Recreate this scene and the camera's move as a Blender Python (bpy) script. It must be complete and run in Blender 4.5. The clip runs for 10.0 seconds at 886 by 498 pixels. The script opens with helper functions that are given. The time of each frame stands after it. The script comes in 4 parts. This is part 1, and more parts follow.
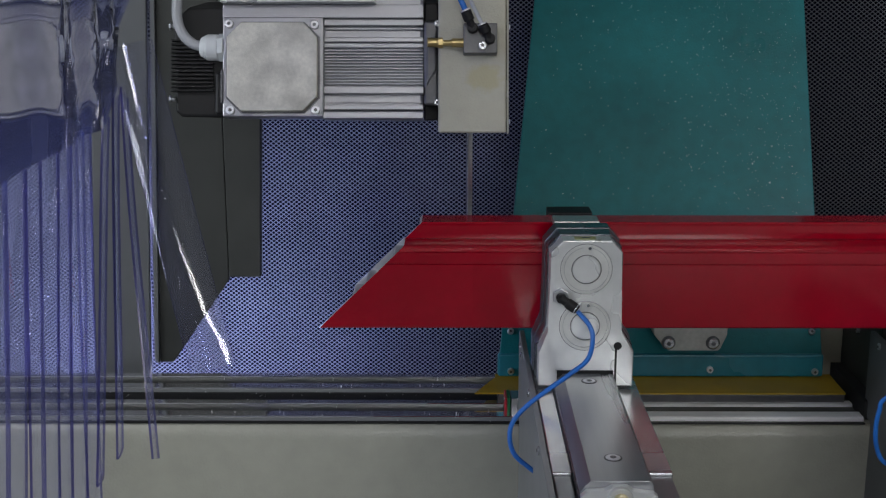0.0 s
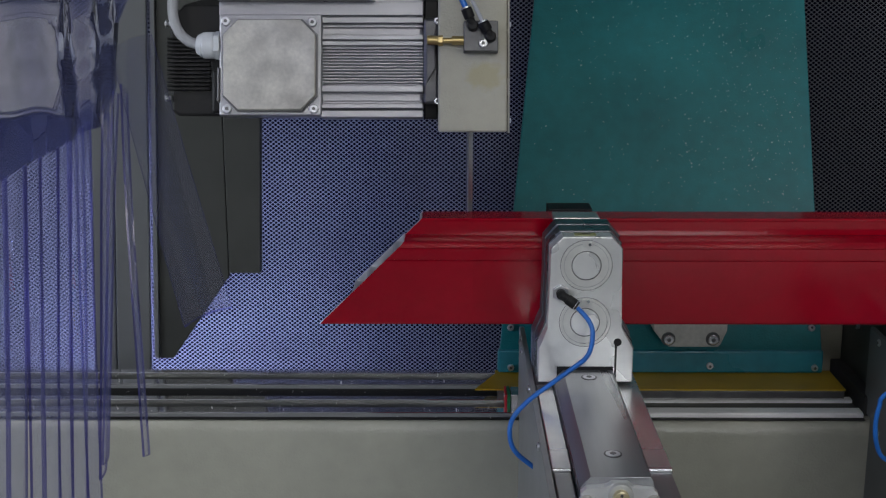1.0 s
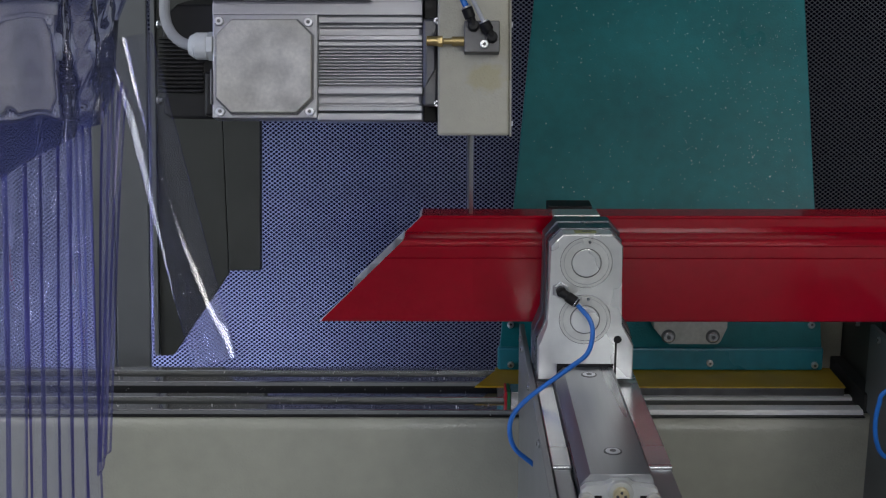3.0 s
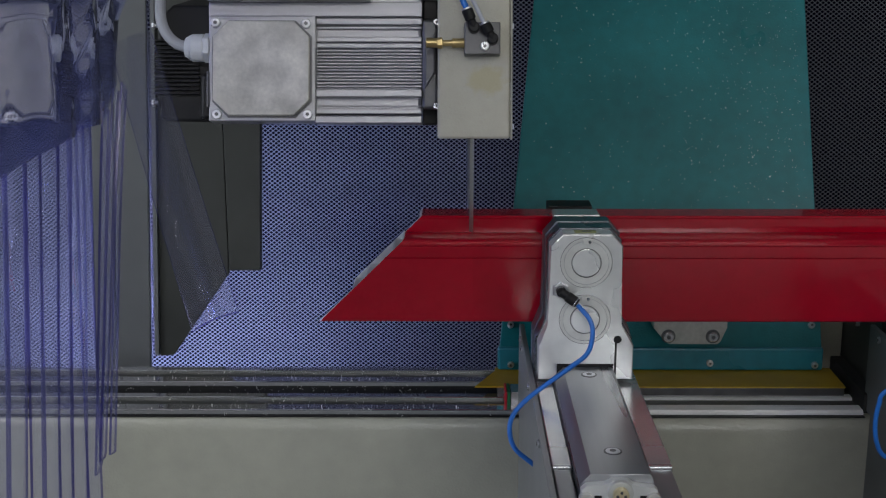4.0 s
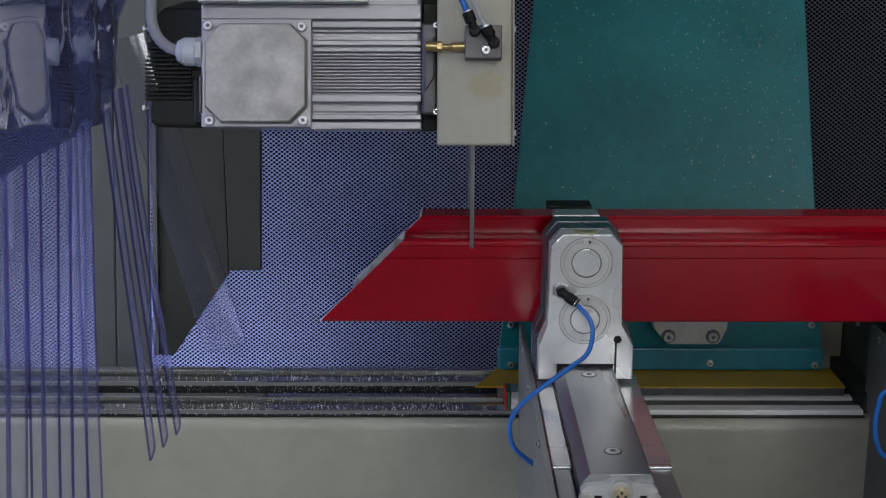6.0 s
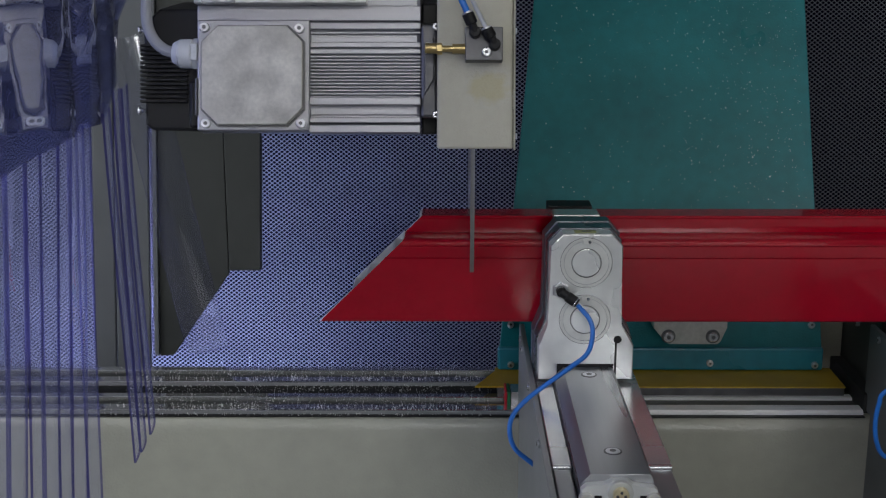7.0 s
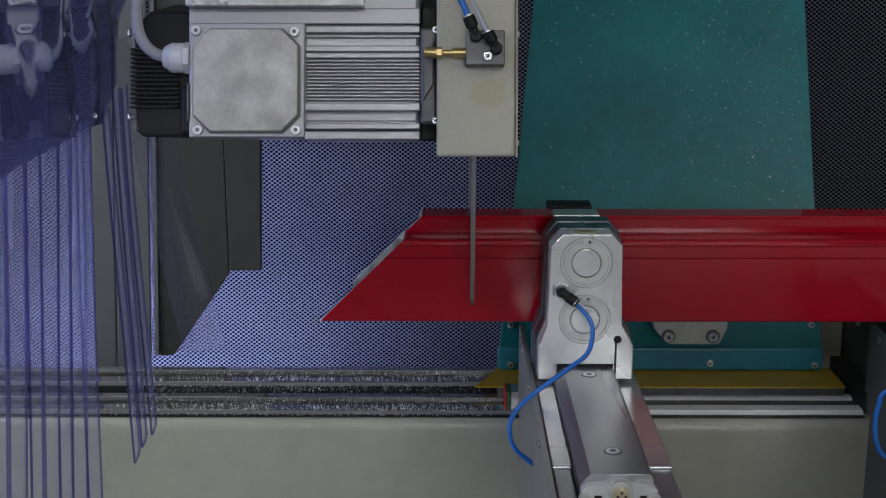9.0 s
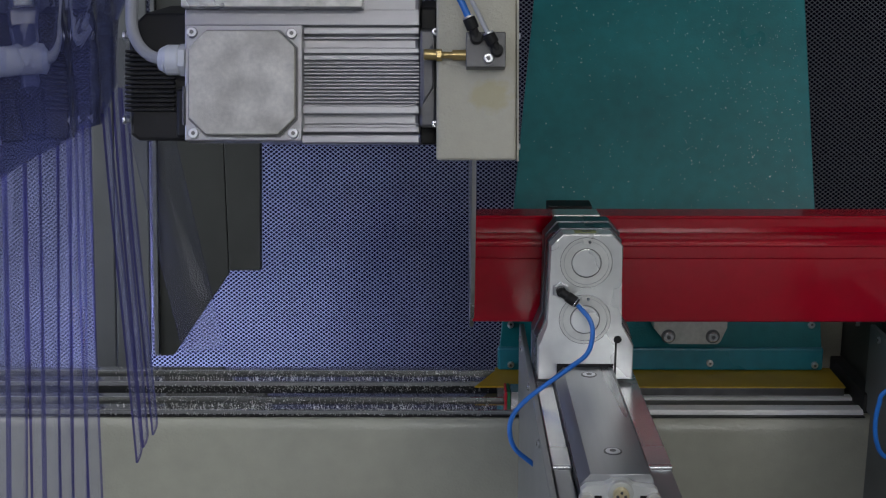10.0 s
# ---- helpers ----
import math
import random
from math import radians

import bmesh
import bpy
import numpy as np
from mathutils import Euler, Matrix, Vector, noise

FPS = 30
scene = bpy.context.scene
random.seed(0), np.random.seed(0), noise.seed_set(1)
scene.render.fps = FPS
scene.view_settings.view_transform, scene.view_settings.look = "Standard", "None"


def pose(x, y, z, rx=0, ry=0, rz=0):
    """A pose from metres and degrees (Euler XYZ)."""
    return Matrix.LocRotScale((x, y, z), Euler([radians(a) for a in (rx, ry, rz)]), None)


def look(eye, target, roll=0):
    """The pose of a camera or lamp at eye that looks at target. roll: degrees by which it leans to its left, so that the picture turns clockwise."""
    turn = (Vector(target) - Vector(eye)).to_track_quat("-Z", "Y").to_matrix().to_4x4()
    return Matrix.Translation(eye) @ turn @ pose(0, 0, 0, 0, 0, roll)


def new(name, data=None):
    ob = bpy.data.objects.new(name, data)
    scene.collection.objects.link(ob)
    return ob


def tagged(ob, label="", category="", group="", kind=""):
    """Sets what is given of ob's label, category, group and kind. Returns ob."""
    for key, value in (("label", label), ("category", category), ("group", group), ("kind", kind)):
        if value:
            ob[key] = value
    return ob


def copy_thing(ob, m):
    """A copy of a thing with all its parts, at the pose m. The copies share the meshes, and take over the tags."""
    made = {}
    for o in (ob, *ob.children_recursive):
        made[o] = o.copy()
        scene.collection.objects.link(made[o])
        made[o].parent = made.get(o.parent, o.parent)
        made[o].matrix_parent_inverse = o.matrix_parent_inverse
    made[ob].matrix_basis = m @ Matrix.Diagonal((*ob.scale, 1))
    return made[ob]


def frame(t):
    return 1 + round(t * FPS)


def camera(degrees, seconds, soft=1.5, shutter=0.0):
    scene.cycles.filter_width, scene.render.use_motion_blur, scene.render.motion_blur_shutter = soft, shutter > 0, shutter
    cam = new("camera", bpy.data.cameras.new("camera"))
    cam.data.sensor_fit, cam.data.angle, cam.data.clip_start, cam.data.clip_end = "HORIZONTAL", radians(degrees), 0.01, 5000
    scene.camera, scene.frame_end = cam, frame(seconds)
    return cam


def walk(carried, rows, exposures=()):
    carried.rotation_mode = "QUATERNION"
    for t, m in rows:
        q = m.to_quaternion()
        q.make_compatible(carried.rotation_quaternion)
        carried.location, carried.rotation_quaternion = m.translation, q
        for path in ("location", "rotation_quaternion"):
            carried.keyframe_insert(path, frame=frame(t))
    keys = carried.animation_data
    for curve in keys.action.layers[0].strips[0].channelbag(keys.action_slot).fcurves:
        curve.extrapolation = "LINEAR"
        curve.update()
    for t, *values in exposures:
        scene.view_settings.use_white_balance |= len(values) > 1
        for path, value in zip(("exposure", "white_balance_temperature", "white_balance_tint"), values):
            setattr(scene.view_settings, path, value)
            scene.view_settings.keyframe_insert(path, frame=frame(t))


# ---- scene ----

# ---------------------------------------------------------------- camera
EYE = Vector((0.0, -1.2985, 1.3310))
cam = camera(38.58, 10.0, 1.2, 0.5)


def tilt_row(t, lift):
    """The camera settles by a hair's breadth in its first seconds."""
    return t, look(EYE, (-0.006, 0.0, 1.0 + lift))


walk(cam, [tilt_row(0.0, 0.0070), tilt_row(0.5, 0.0050), tilt_row(1.0, 0.0029), tilt_row(1.5, 0.0018),
           tilt_row(2.0, 0.0009), tilt_row(2.5, 0.0003), tilt_row(3.2, 0.0), tilt_row(6.0, 0.0), tilt_row(10.0, 0.0)])

# ---------------------------------------------------------------- world and lights
world = bpy.data.worlds.new("hall_air")
scene.world = world
world.use_nodes = True
world.node_tree.nodes["Background"].inputs[0].default_value = (0.75, 0.85, 1.0, 1)
world.node_tree.nodes["Background"].inputs[1].default_value = 0.035
scene.view_settings.exposure = 0.0


def area_lamp(name, where, target, sx, sy, watts, colour):
    data = bpy.data.lights.new(name, "AREA")
    data.shape, data.size, data.size_y, data.energy, data.color = "RECTANGLE", sx, sy, watts, colour
    ob = new(name, data)
    ob.matrix_world = look(where, target)
    return ob


area_lamp("hall_lamp_light", (1.7, -1.9, 3.25), (0.1, 0.0, 1.0), 0.4, 1.8, 18, (1.0, 0.98, 0.94))
area_lamp("hall_lamp_light", (-1.7, -1.9, 3.25), (0.0, 0.0, 1.0), 0.4, 1.8, 26, (0.97, 0.98, 1.0))
area_lamp("hall_lamp_light", (0.1, -3.6, 2.72), (0.1, 0.0, 1.0), 3.0, 0.2, 18, (1.0, 0.98, 0.95))
area_lamp("west_window_light", (-3.9, -1.6, 1.7), (0.0, 0.2, 0.9), 1.8, 1.4, 82, (0.84, 0.91, 1.0))
area_lamp("south_window_light", (0.9, -5.9, 2.1), (0.0, 0.0, 1.0), 1.6, 1.0, 34, (0.94, 0.97, 1.0))
work_glow = area_lamp("work_light_glow", (-0.44, 0.470, 0.655), (-0.42, 0.70, 0.735), 0.60, 0.02, 6.0, (0.46, 0.53, 1.0))
work_glow.data.spread = radians(150)

# ---------------------------------------------------------------- materials


def material(name, colour, rough=0.5, metal=0.0, noise_size=40.0, vary=0.15, bump=0.0, bump_size=400.0,
             coat=0.0, stretch=(1, 1, 1), rough_vary=0.1, stain=0.15, spec=0.5):
    m = bpy.data.materials.new(name)
    m.use_nodes = True
    nt = m.node_tree
    b = nt.nodes["Principled BSDF"]
    tc = nt.nodes.new("ShaderNodeTexCoord")
    mp = nt.nodes.new("ShaderNodeMapping")
    mp.inputs["Scale"].default_value = stretch
    nt.links.new(tc.outputs["Object"], mp.inputs[0])
    fine = nt.nodes.new("ShaderNodeTexNoise")
    fine.inputs["Scale"].default_value, fine.inputs["Detail"].default_value = noise_size, 6
    broad = nt.nodes.new("ShaderNodeTexNoise")
    broad.inputs["Scale"].default_value, broad.inputs["Detail"].default_value = noise_size / 9, 4
    nt.links.new(mp.outputs[0], fine.inputs["Vector"])
    nt.links.new(mp.outputs[0], broad.inputs["Vector"])

    def span(src, low, high):
        r = nt.nodes.new("ShaderNodeMapRange")
        r.inputs[1].default_value, r.inputs[2].default_value = 0.3, 0.7
        r.inputs[3].default_value, r.inputs[4].default_value = low, high
        nt.links.new(src, r.inputs[0])
        return r.outputs[0]

    a = span(fine.outputs[0], 1 - vary, 1 + vary)
    c = span(broad.outputs[0], 1 - stain, 1 + stain)
    mul = nt.nodes.new("ShaderNodeMath")
    mul.operation = "MULTIPLY"
    nt.links.new(a, mul.inputs[0])
    nt.links.new(c, mul.inputs[1])
    vm = nt.nodes.new("ShaderNodeVectorMath")
    vm.operation = "SCALE"
    vm.inputs[0].default_value = colour
    nt.links.new(mul.outputs[0], vm.inputs["Scale"])
    nt.links.new(vm.outputs[0], b.inputs["Base Color"])
    nt.links.new(span(broad.outputs[0], max(0.02, rough - rough_vary), rough + rough_vary), b.inputs["Roughness"])
    b.inputs["Metallic"].default_value = metal
    b.inputs["Coat Weight"].default_value = coat
    b.inputs["Coat Roughness"].default_value = 0.08
    b.inputs["Specular IOR Level"].default_value = spec
    if bump:
        n = nt.nodes.new("ShaderNodeTexNoise")
        n.inputs["Scale"].default_value, n.inputs["Detail"].default_value = bump_size, 3
        nt.links.new(mp.outputs[0], n.inputs["Vector"])
        bp = nt.nodes.new("ShaderNodeBump")
        bp.inputs["Strength"].default_value, bp.inputs["Distance"].default_value = bump, 0.001
        nt.links.new(n.outputs[0], bp.inputs["Height"])
        nt.links.new(bp.outputs[0], b.inputs["Normal"])
        if coat:
            nt.links.new(bp.outputs[0], b.inputs["Coat Normal"])
    return m


def clear_plastic(name, through_colour, gloss_rough=0.03, milky=0.04, gloss=0.5, wave=0.14):
    m = bpy.data.materials.new(name)
    m.use_nodes = True
    nt = m.node_tree
    nt.nodes.remove(nt.nodes["Principled BSDF"])
    out = nt.nodes["Material Output"]
    tr = nt.nodes.new("ShaderNodeBsdfTransparent")
    tr.inputs[0].default_value = (*through_colour, 1)
    gl = nt.nodes.new("ShaderNodeBsdfGlossy")
    gl.inputs["Roughness"].default_value = gloss_rough
    fr = nt.nodes.new("ShaderNodeLayerWeight")
    fr.inputs[0].default_value = 0.5
    power = nt.nodes.new("ShaderNodeMath")
    power.operation, power.inputs[1].default_value = "POWER", 4.0
    nt.links.new(fr.outputs["Facing"], power.inputs[0])
    gain = nt.nodes.new("ShaderNodeMath")
    gain.operation, gain.inputs[1].default_value, gain.inputs[2].default_value = "MULTIPLY_ADD", gloss, 0.06
    nt.links.new(power.outputs[0], gain.inputs[0])
    n = nt.nodes.new("ShaderNodeTexNoise")
    tc = nt.nodes.new("ShaderNodeTexCoord")
    nt.links.new(tc.outputs["Object"], n.inputs["Vector"])
    n.inputs["Scale"].default_value = 14
    bp = nt.nodes.new("ShaderNodeBump")
    bp.inputs["Strength"].default_value, bp.inputs["Distance"].default_value = wave, 0.004
    nt.links.new(n.outputs[0], bp.inputs["Height"])
    nt.links.new(bp.outputs[0], gl.inputs["Normal"])
    mix = nt.nodes.new("ShaderNodeMixShader")
    haze = nt.nodes.new("ShaderNodeBsdfTranslucent")
    haze.inputs[0].default_value = (0.35, 0.38, 0.75, 1)
    body = nt.nodes.new("ShaderNodeMixShader")
    body.inputs[0].default_value = milky
    nt.links.new(tr.outputs[0], body.inputs[1])
    nt.links.new(haze.outputs[0], body.inputs[2])
    nt.links.new(gain.outputs[0], mix.inputs[0])
    nt.links.new(body.outputs[0], mix.inputs[1])
    nt.links.new(gl.outputs[0], mix.inputs[2])
    nt.links.new(mix.outputs[0], out.inputs[0])
    return m


def glow(name, colour, strength):
    m = bpy.data.materials.new(name)
    m.use_nodes = True
    b = m.node_tree.nodes["Principled BSDF"]
    b.inputs["Base Color"].default_value = (0.8, 0.8, 0.8, 1)
    b.inputs["Emission Color"].default_value = (*colour, 1)
    b.inputs["Emission Strength"].default_value = strength
    return m


def oil_stain(m, centre, radius, colour, strength):
    """A soft dried stain with an uneven rim, at a place on the thing."""
    nt = m.node_tree
    b = nt.nodes["Principled BSDF"]
    clean = b.inputs["Base Color"].links[0].from_socket
    tc = nt.nodes.new("ShaderNodeTexCoord")
    mp = nt.nodes.new("ShaderNodeMapping")
    mp.inputs["Location"].default_value = [-c / r for c, r in zip(centre, radius)]
    mp.inputs["Scale"].default_value = [1 / r for r in radius]
    nt.links.new(tc.outputs["Object"], mp.inputs[0])
    n = nt.nodes.new("ShaderNodeTexNoise")
    n.inputs["Scale"].default_value, n.inputs["Detail"].default_value = 2.2, 4
    nt.links.new(mp.outputs[0], n.inputs["Vector"])
    ln = nt.nodes.new("ShaderNodeVectorMath")
    ln.operation = "LENGTH"
    nt.links.new(mp.outputs[0], ln.inputs[0])
    add = nt.nodes.new("ShaderNodeMath")
    add.operation = "ADD"
    nt.links.new(ln.outputs["Value"], add.inputs[0])
    nt.links.new(n.outputs[0], add.inputs[1])
    r = nt.nodes.new("ShaderNodeMapRange")
    r.inputs[1].default_value, r.inputs[2].default_value, r.inputs[3].default_value, r.inputs[4].default_value = 1.1, 1.6, strength, 0.0
    nt.links.new(add.outputs[0], r.inputs[0])
    mix = nt.nodes.new("ShaderNodeMix")
    mix.data_type = "RGBA"
    mix.inputs[7].default_value = (*colour, 1)
    nt.links.new(r.outputs[0], mix.inputs[0])
    nt.links.new(clean, mix.inputs[6])
    nt.links.new(mix.outputs[2], b.inputs["Base Color"])


RED = material("red_powder_coat", (0.320, 0.001, 0.013), 0.09, 0, 60, 0.06, 0.06, 520, 0.0, stain=0.10, rough_vary=0.03, spec=0.5)
TEAL = material("teal_paint", (0.006, 0.150, 0.168), 0.36, 0, 60, 0.10, 0.55, 380, 0.0, stain=0.16, spec=0.4)
TEAL_DARK = material("teal_flange_paint", (0.014, 0.17, 0.23), 0.28, 0, 60, 0.10, 0.2, 420, 0.0, stain=0.2)
BEIGE = material("grey_beige_paint", (0.39, 0.378, 0.305), 0.24, 0, 90, 0.03, 0.45, 420, 0.0, stain=0.06)
GUARD = material("grey_beige_guard_paint", (0.39, 0.378, 0.305), 0.24, 0, 90, 0.03, 0.55, 420, 0.0, stain=0.04, rough_vary=0.02)
BED = material("grey_green_bed_paint", (0.36, 0.36, 0.31), 0.24, 0, 40, 0.04, 0.5, 330, 0.0, stain=0.05, rough_vary=0.03)
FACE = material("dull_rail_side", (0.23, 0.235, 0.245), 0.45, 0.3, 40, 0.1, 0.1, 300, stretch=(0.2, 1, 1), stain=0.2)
GREY = material("grey_sheet_paint", (0.14, 0.148, 0.155), 0.5, 0, 20, 0.05, 0.15, 300, stain=0.08)
DARKGREY = material("dark_grey_sheet_paint", (0.045, 0.048, 0.045), 0.5, 0, 20, 0.08, 0.15, 300, stain=0.12)
MESH = material("expanded_steel", (0.115, 0.118, 0.14), 0.38, 0.3, 30, 0.05, stain=0.03, rough_vary=0.02)
# Near black without gloss: darkness behind the holes is put into this colour.
CAVITY = material("unlit_depth_black", (0.003, 0.003, 0.010), 0.9, 0, 10, 0.1, spec=0.0)
ALU = material("milled_aluminium", (0.72, 0.72, 0.71), 0.34, 0.9, 60, 0.05, 0.05, 500, stretch=(0.15, 1, 1), stain=0.06)
ALU_MATT = material("cast_aluminium_lid", (0.54, 0.53, 0.50), 0.52, 0.25, 230, 0.08, 0.2, 700, stain=0.14)
LID = material("stained_cast_lid", (0.60, 0.58, 0.52), 0.5, 0.15, 260, 0.08, 0.3, 700, stain=0.3)
ALU_RIB = material("extruded_aluminium", (0.36, 0.36, 0.385), 0.34, 0.6, 120, 0.05, 0.0, 700, stretch=(0.03, 1, 1), stain=0.06, rough_vary=0.03)
FILM = material("scratched_bright_aluminium", (0.45, 0.45, 0.44), 0.30, 0.7, 150, 0.15, 1.0, 160, stain=0.15)
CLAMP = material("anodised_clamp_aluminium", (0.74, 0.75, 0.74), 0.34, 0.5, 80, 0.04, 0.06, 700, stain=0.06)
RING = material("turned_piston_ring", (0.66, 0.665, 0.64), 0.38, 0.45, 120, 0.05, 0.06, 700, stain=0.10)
# Shaded copy of CLAMP: the clamp's dark sides are put into its colour.
CLAMP_SHADED = material("shaded_clamp_aluminium", (0.21, 0.225, 0.25), 0.30, 0.85, 80, 0.06, 0.05, 700, stain=0.1)
STEEL = material("ground_steel", (0.60, 0.60, 0.62), 0.26, 0.85, 60, 0.06, stretch=(0.05, 1, 1), stain=0.1, rough_vary=0.05)
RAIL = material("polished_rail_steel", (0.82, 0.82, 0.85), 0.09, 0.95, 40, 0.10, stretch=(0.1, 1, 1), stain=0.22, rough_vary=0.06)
# Right rail part: its white reflection put into a pale, hardly metallic colour.
RAIL_BRIGHT = material("brightened_rail_steel", (0.90, 0.90, 0.91), 0.36, 0.15, 90, 0.12, 0.1, 400, stretch=(0.15, 1, 1), stain=0.2)
ARM = material("grey_anodised_arm", (0.36, 0.37, 0.385), 0.36, 0.8, 90, 0.06, 0.04, 800, stretch=(1, 0.05, 1), stain=0.1)
BLADE = material("saw_blade_steel", (0.42, 0.42, 0.41), 0.35, 0.85, 90, 0.08, stain=0.1)
BLACK = material("black_plastic", (0.009, 0.009, 0.010), 0.5, 0, 60, 0.1, 0.1, 500, stain=0.2, spec=0.3)
CAST = material("dark_cast_flange", (0.12, 0.12, 0.125), 0.42, 0.7, 60, 0.15, 0.2, 300, stain=0.2)
BRASS = material("brass", (0.52, 0.40, 0.19), 0.36, 0.9, 80, 0.08, stain=0.1)
GOLD = material("yellow_zinc_bolt", (0.62, 0.54, 0.34), 0.3, 0.6, 200, 0.1, 0.1, 300, stain=0.15)
BOLT = material("zinc_bolt", (0.56, 0.57, 0.60), 0.32, 1.0, 200, 0.1, stain=0.1)
WHITE = material("white_nylon", (0.70, 0.72, 0.74), 0.35, 0, 60, 0.03, stain=0.05)
CABLE = material("grey_cable_sheath", (0.36, 0.37, 0.40), 0.45, 0, 60, 0.05, 0.1, 300, stain=0.08)
BLUE = material("blue_air_hose", (0.018, 0.15, 0.55), 0.3, 0, 60, 0.06, stain=0.08)
CLEAR_HOSE = material("milky_air_hose", (0.45, 0.47, 0.50), 0.25, 0, 60, 0.06)
YELLOW = material("yellow_paint", (0.42, 0.27, 0.012), 0.42, 0, 30, 0.08, 0.1, 300, stain=0.15)
GREEN = material("green_seal", (0.015, 0.16, 0.06), 0.4, 0, 60, 0.1)
REDSEAL = material("red_wiper", (0.45, 0.012, 0.03), 0.4, 0, 60, 0.1)
PLATE_GREY = material("console_grey_paint", (0.27, 0.28, 0.28), 0.42, 0, 20, 0.05, 0.2, 300, stain=0.08)
CHIP = material("bright_aluminium_chips", (0.60, 0.60, 0.60), 0.35, 0.9, 500, 0.3)
REFLECTED_PALE = material("reflected_pale_paint", (0.72, 0.72, 0.70), 0.5, 0, 6, 0.1, stain=0.2)
HALL = material("pale_hall_paint", (0.42, 0.43, 0.44), 0.7, 0, 4, 0.1, stain=0.2)
CONCRETE = material("hall_concrete", (0.22, 0.22, 0.21), 0.7, 0, 6, 0.15, stain=0.2)
RUBBER = material("black_rubber", (0.02, 0.02, 0.02), 0.6, 0, 60, 0.1)
VIAL = material("yellow_green_sticker", (0.36, 0.36, 0.16), 0.5, 0, 60, 0.1)
INNER = material("bare_aluminium_inside", (0.62, 0.63, 0.65), 0.45, 0.4, 60, 0.1, stain=0.1)
PVC = clear_plastic("clear_pvc", (0.985, 0.986, 0.995), 0.03, 0.09, 0.22)
PVC_SHEET = clear_plastic("tinted_pvc_sheet", (0.62, 0.65, 0.86), 0.01, 0.07, 1.5, 0.04)
PVC_EDGE = clear_plastic("pvc_cut_edge", (0.24, 0.19, 0.58), 0.15, 0.22, 0.3)
LED = glow("led_face", (0.55, 0.62, 1.0), 3.0)
PANE = glow("bright_window_pane", (0.85, 0.92, 1.0), 0.8)

# ---------------------------------------------------------------- mesh helpers


def part(name, bm, mat, parent=None, label="", at=None):
    """One bmesh as one mesh object, under a thing or a part."""
    bmesh.ops.recalc_face_normals(bm, faces=bm.faces[:])
    for f in bm.faces:
        f.smooth = True
    for e in bm.edges:
        if len(e.link_faces) == 2 and e.calc_face_angle(0) > 0.3:
            e.smooth = False
    me = bpy.data.meshes.new(name)
    bm.to_mesh(me)
    bm.free()
    for m in (mat if isinstance(mat, (list, tuple)) else [mat]):
        me.materials.append(m)
    ob = new(name, me)
    if parent:
        ob.parent = parent
    if at:
        ob.matrix_basis = at
    if label:
        tagged(ob, label)
    return ob


def empty(name, m, label, category, group=""):
    ob = new(name)
    ob.empty_display_size = 0.05
    ob.matrix_basis = m
    return tagged(ob, label, category, group)


def box(bm, x0, x1, y0, y1, z0, z1, bevel=0.0, seg=2):
    r = bmesh.ops.create_cube(bm, size=1.0, matrix=Matrix.LocRotScale(
        ((x0 + x1) / 2, (y0 + y1) / 2, (z0 + z1) / 2), None, (x1 - x0, y1 - y0, z1 - z0)))
    if bevel:
        es = list({e for v in r["verts"] for e in v.link_edges})
        bmesh.ops.bevel(bm, geom=es, offset=bevel, segments=seg, affect="EDGES", profile=0.5)
    return bm


def cyl(bm, a, b, r, seg=28, r2=None, bevel=0.0):
    a, b = Vector(a), Vector(b)
    d = b - a
    m = Matrix.Translation((a + b) / 2) @ d.to_track_quat("Z", "Y").to_matrix().to_4x4()
    res = bmesh.ops.create_cone(bm, cap_ends=True, segments=seg, radius1=r, radius2=r if r2 is None else r2, depth=d.length, matrix=m)
    if bevel:
        es = [e for v in res["verts"] for e in v.link_edges]
        es = [e for e in set(es) if any(len(f.verts) > 4 for f in e.link_faces)]
        bmesh.ops.bevel(bm, geom=es, offset=bevel, segments=2, affect="EDGES", profile=0.5)
    return bm


def prism(bm, pts, axis, a, b, bevel=0.0):
    """Extrude a closed outline along an axis; pts hold the other two coordinates in order."""
    def put(p, c):
        return {"x": (c, p[0], p[1]), "y": (p[0], c, p[1]), "z": (p[0], p[1], c)}[axis]
    lo = [bm.verts.new(put(p, a)) for p in pts]
    hi = [bm.verts.new(put(p, b)) for p in pts]
    n = len(pts)
    fs = [bm.faces.new(lo), bm.faces.new(list(reversed(hi)))]
    for i in range(n):
        fs.append(bm.faces.new((lo[i], hi[i], hi[(i + 1) % n], lo[(i + 1) % n])))
    if bevel:
        es = list({e for f in fs[:2] for e in f.edges})
        bmesh.ops.bevel(bm, geom=es, offset=bevel, segments=2, affect="EDGES", profile=0.5)
    return bm


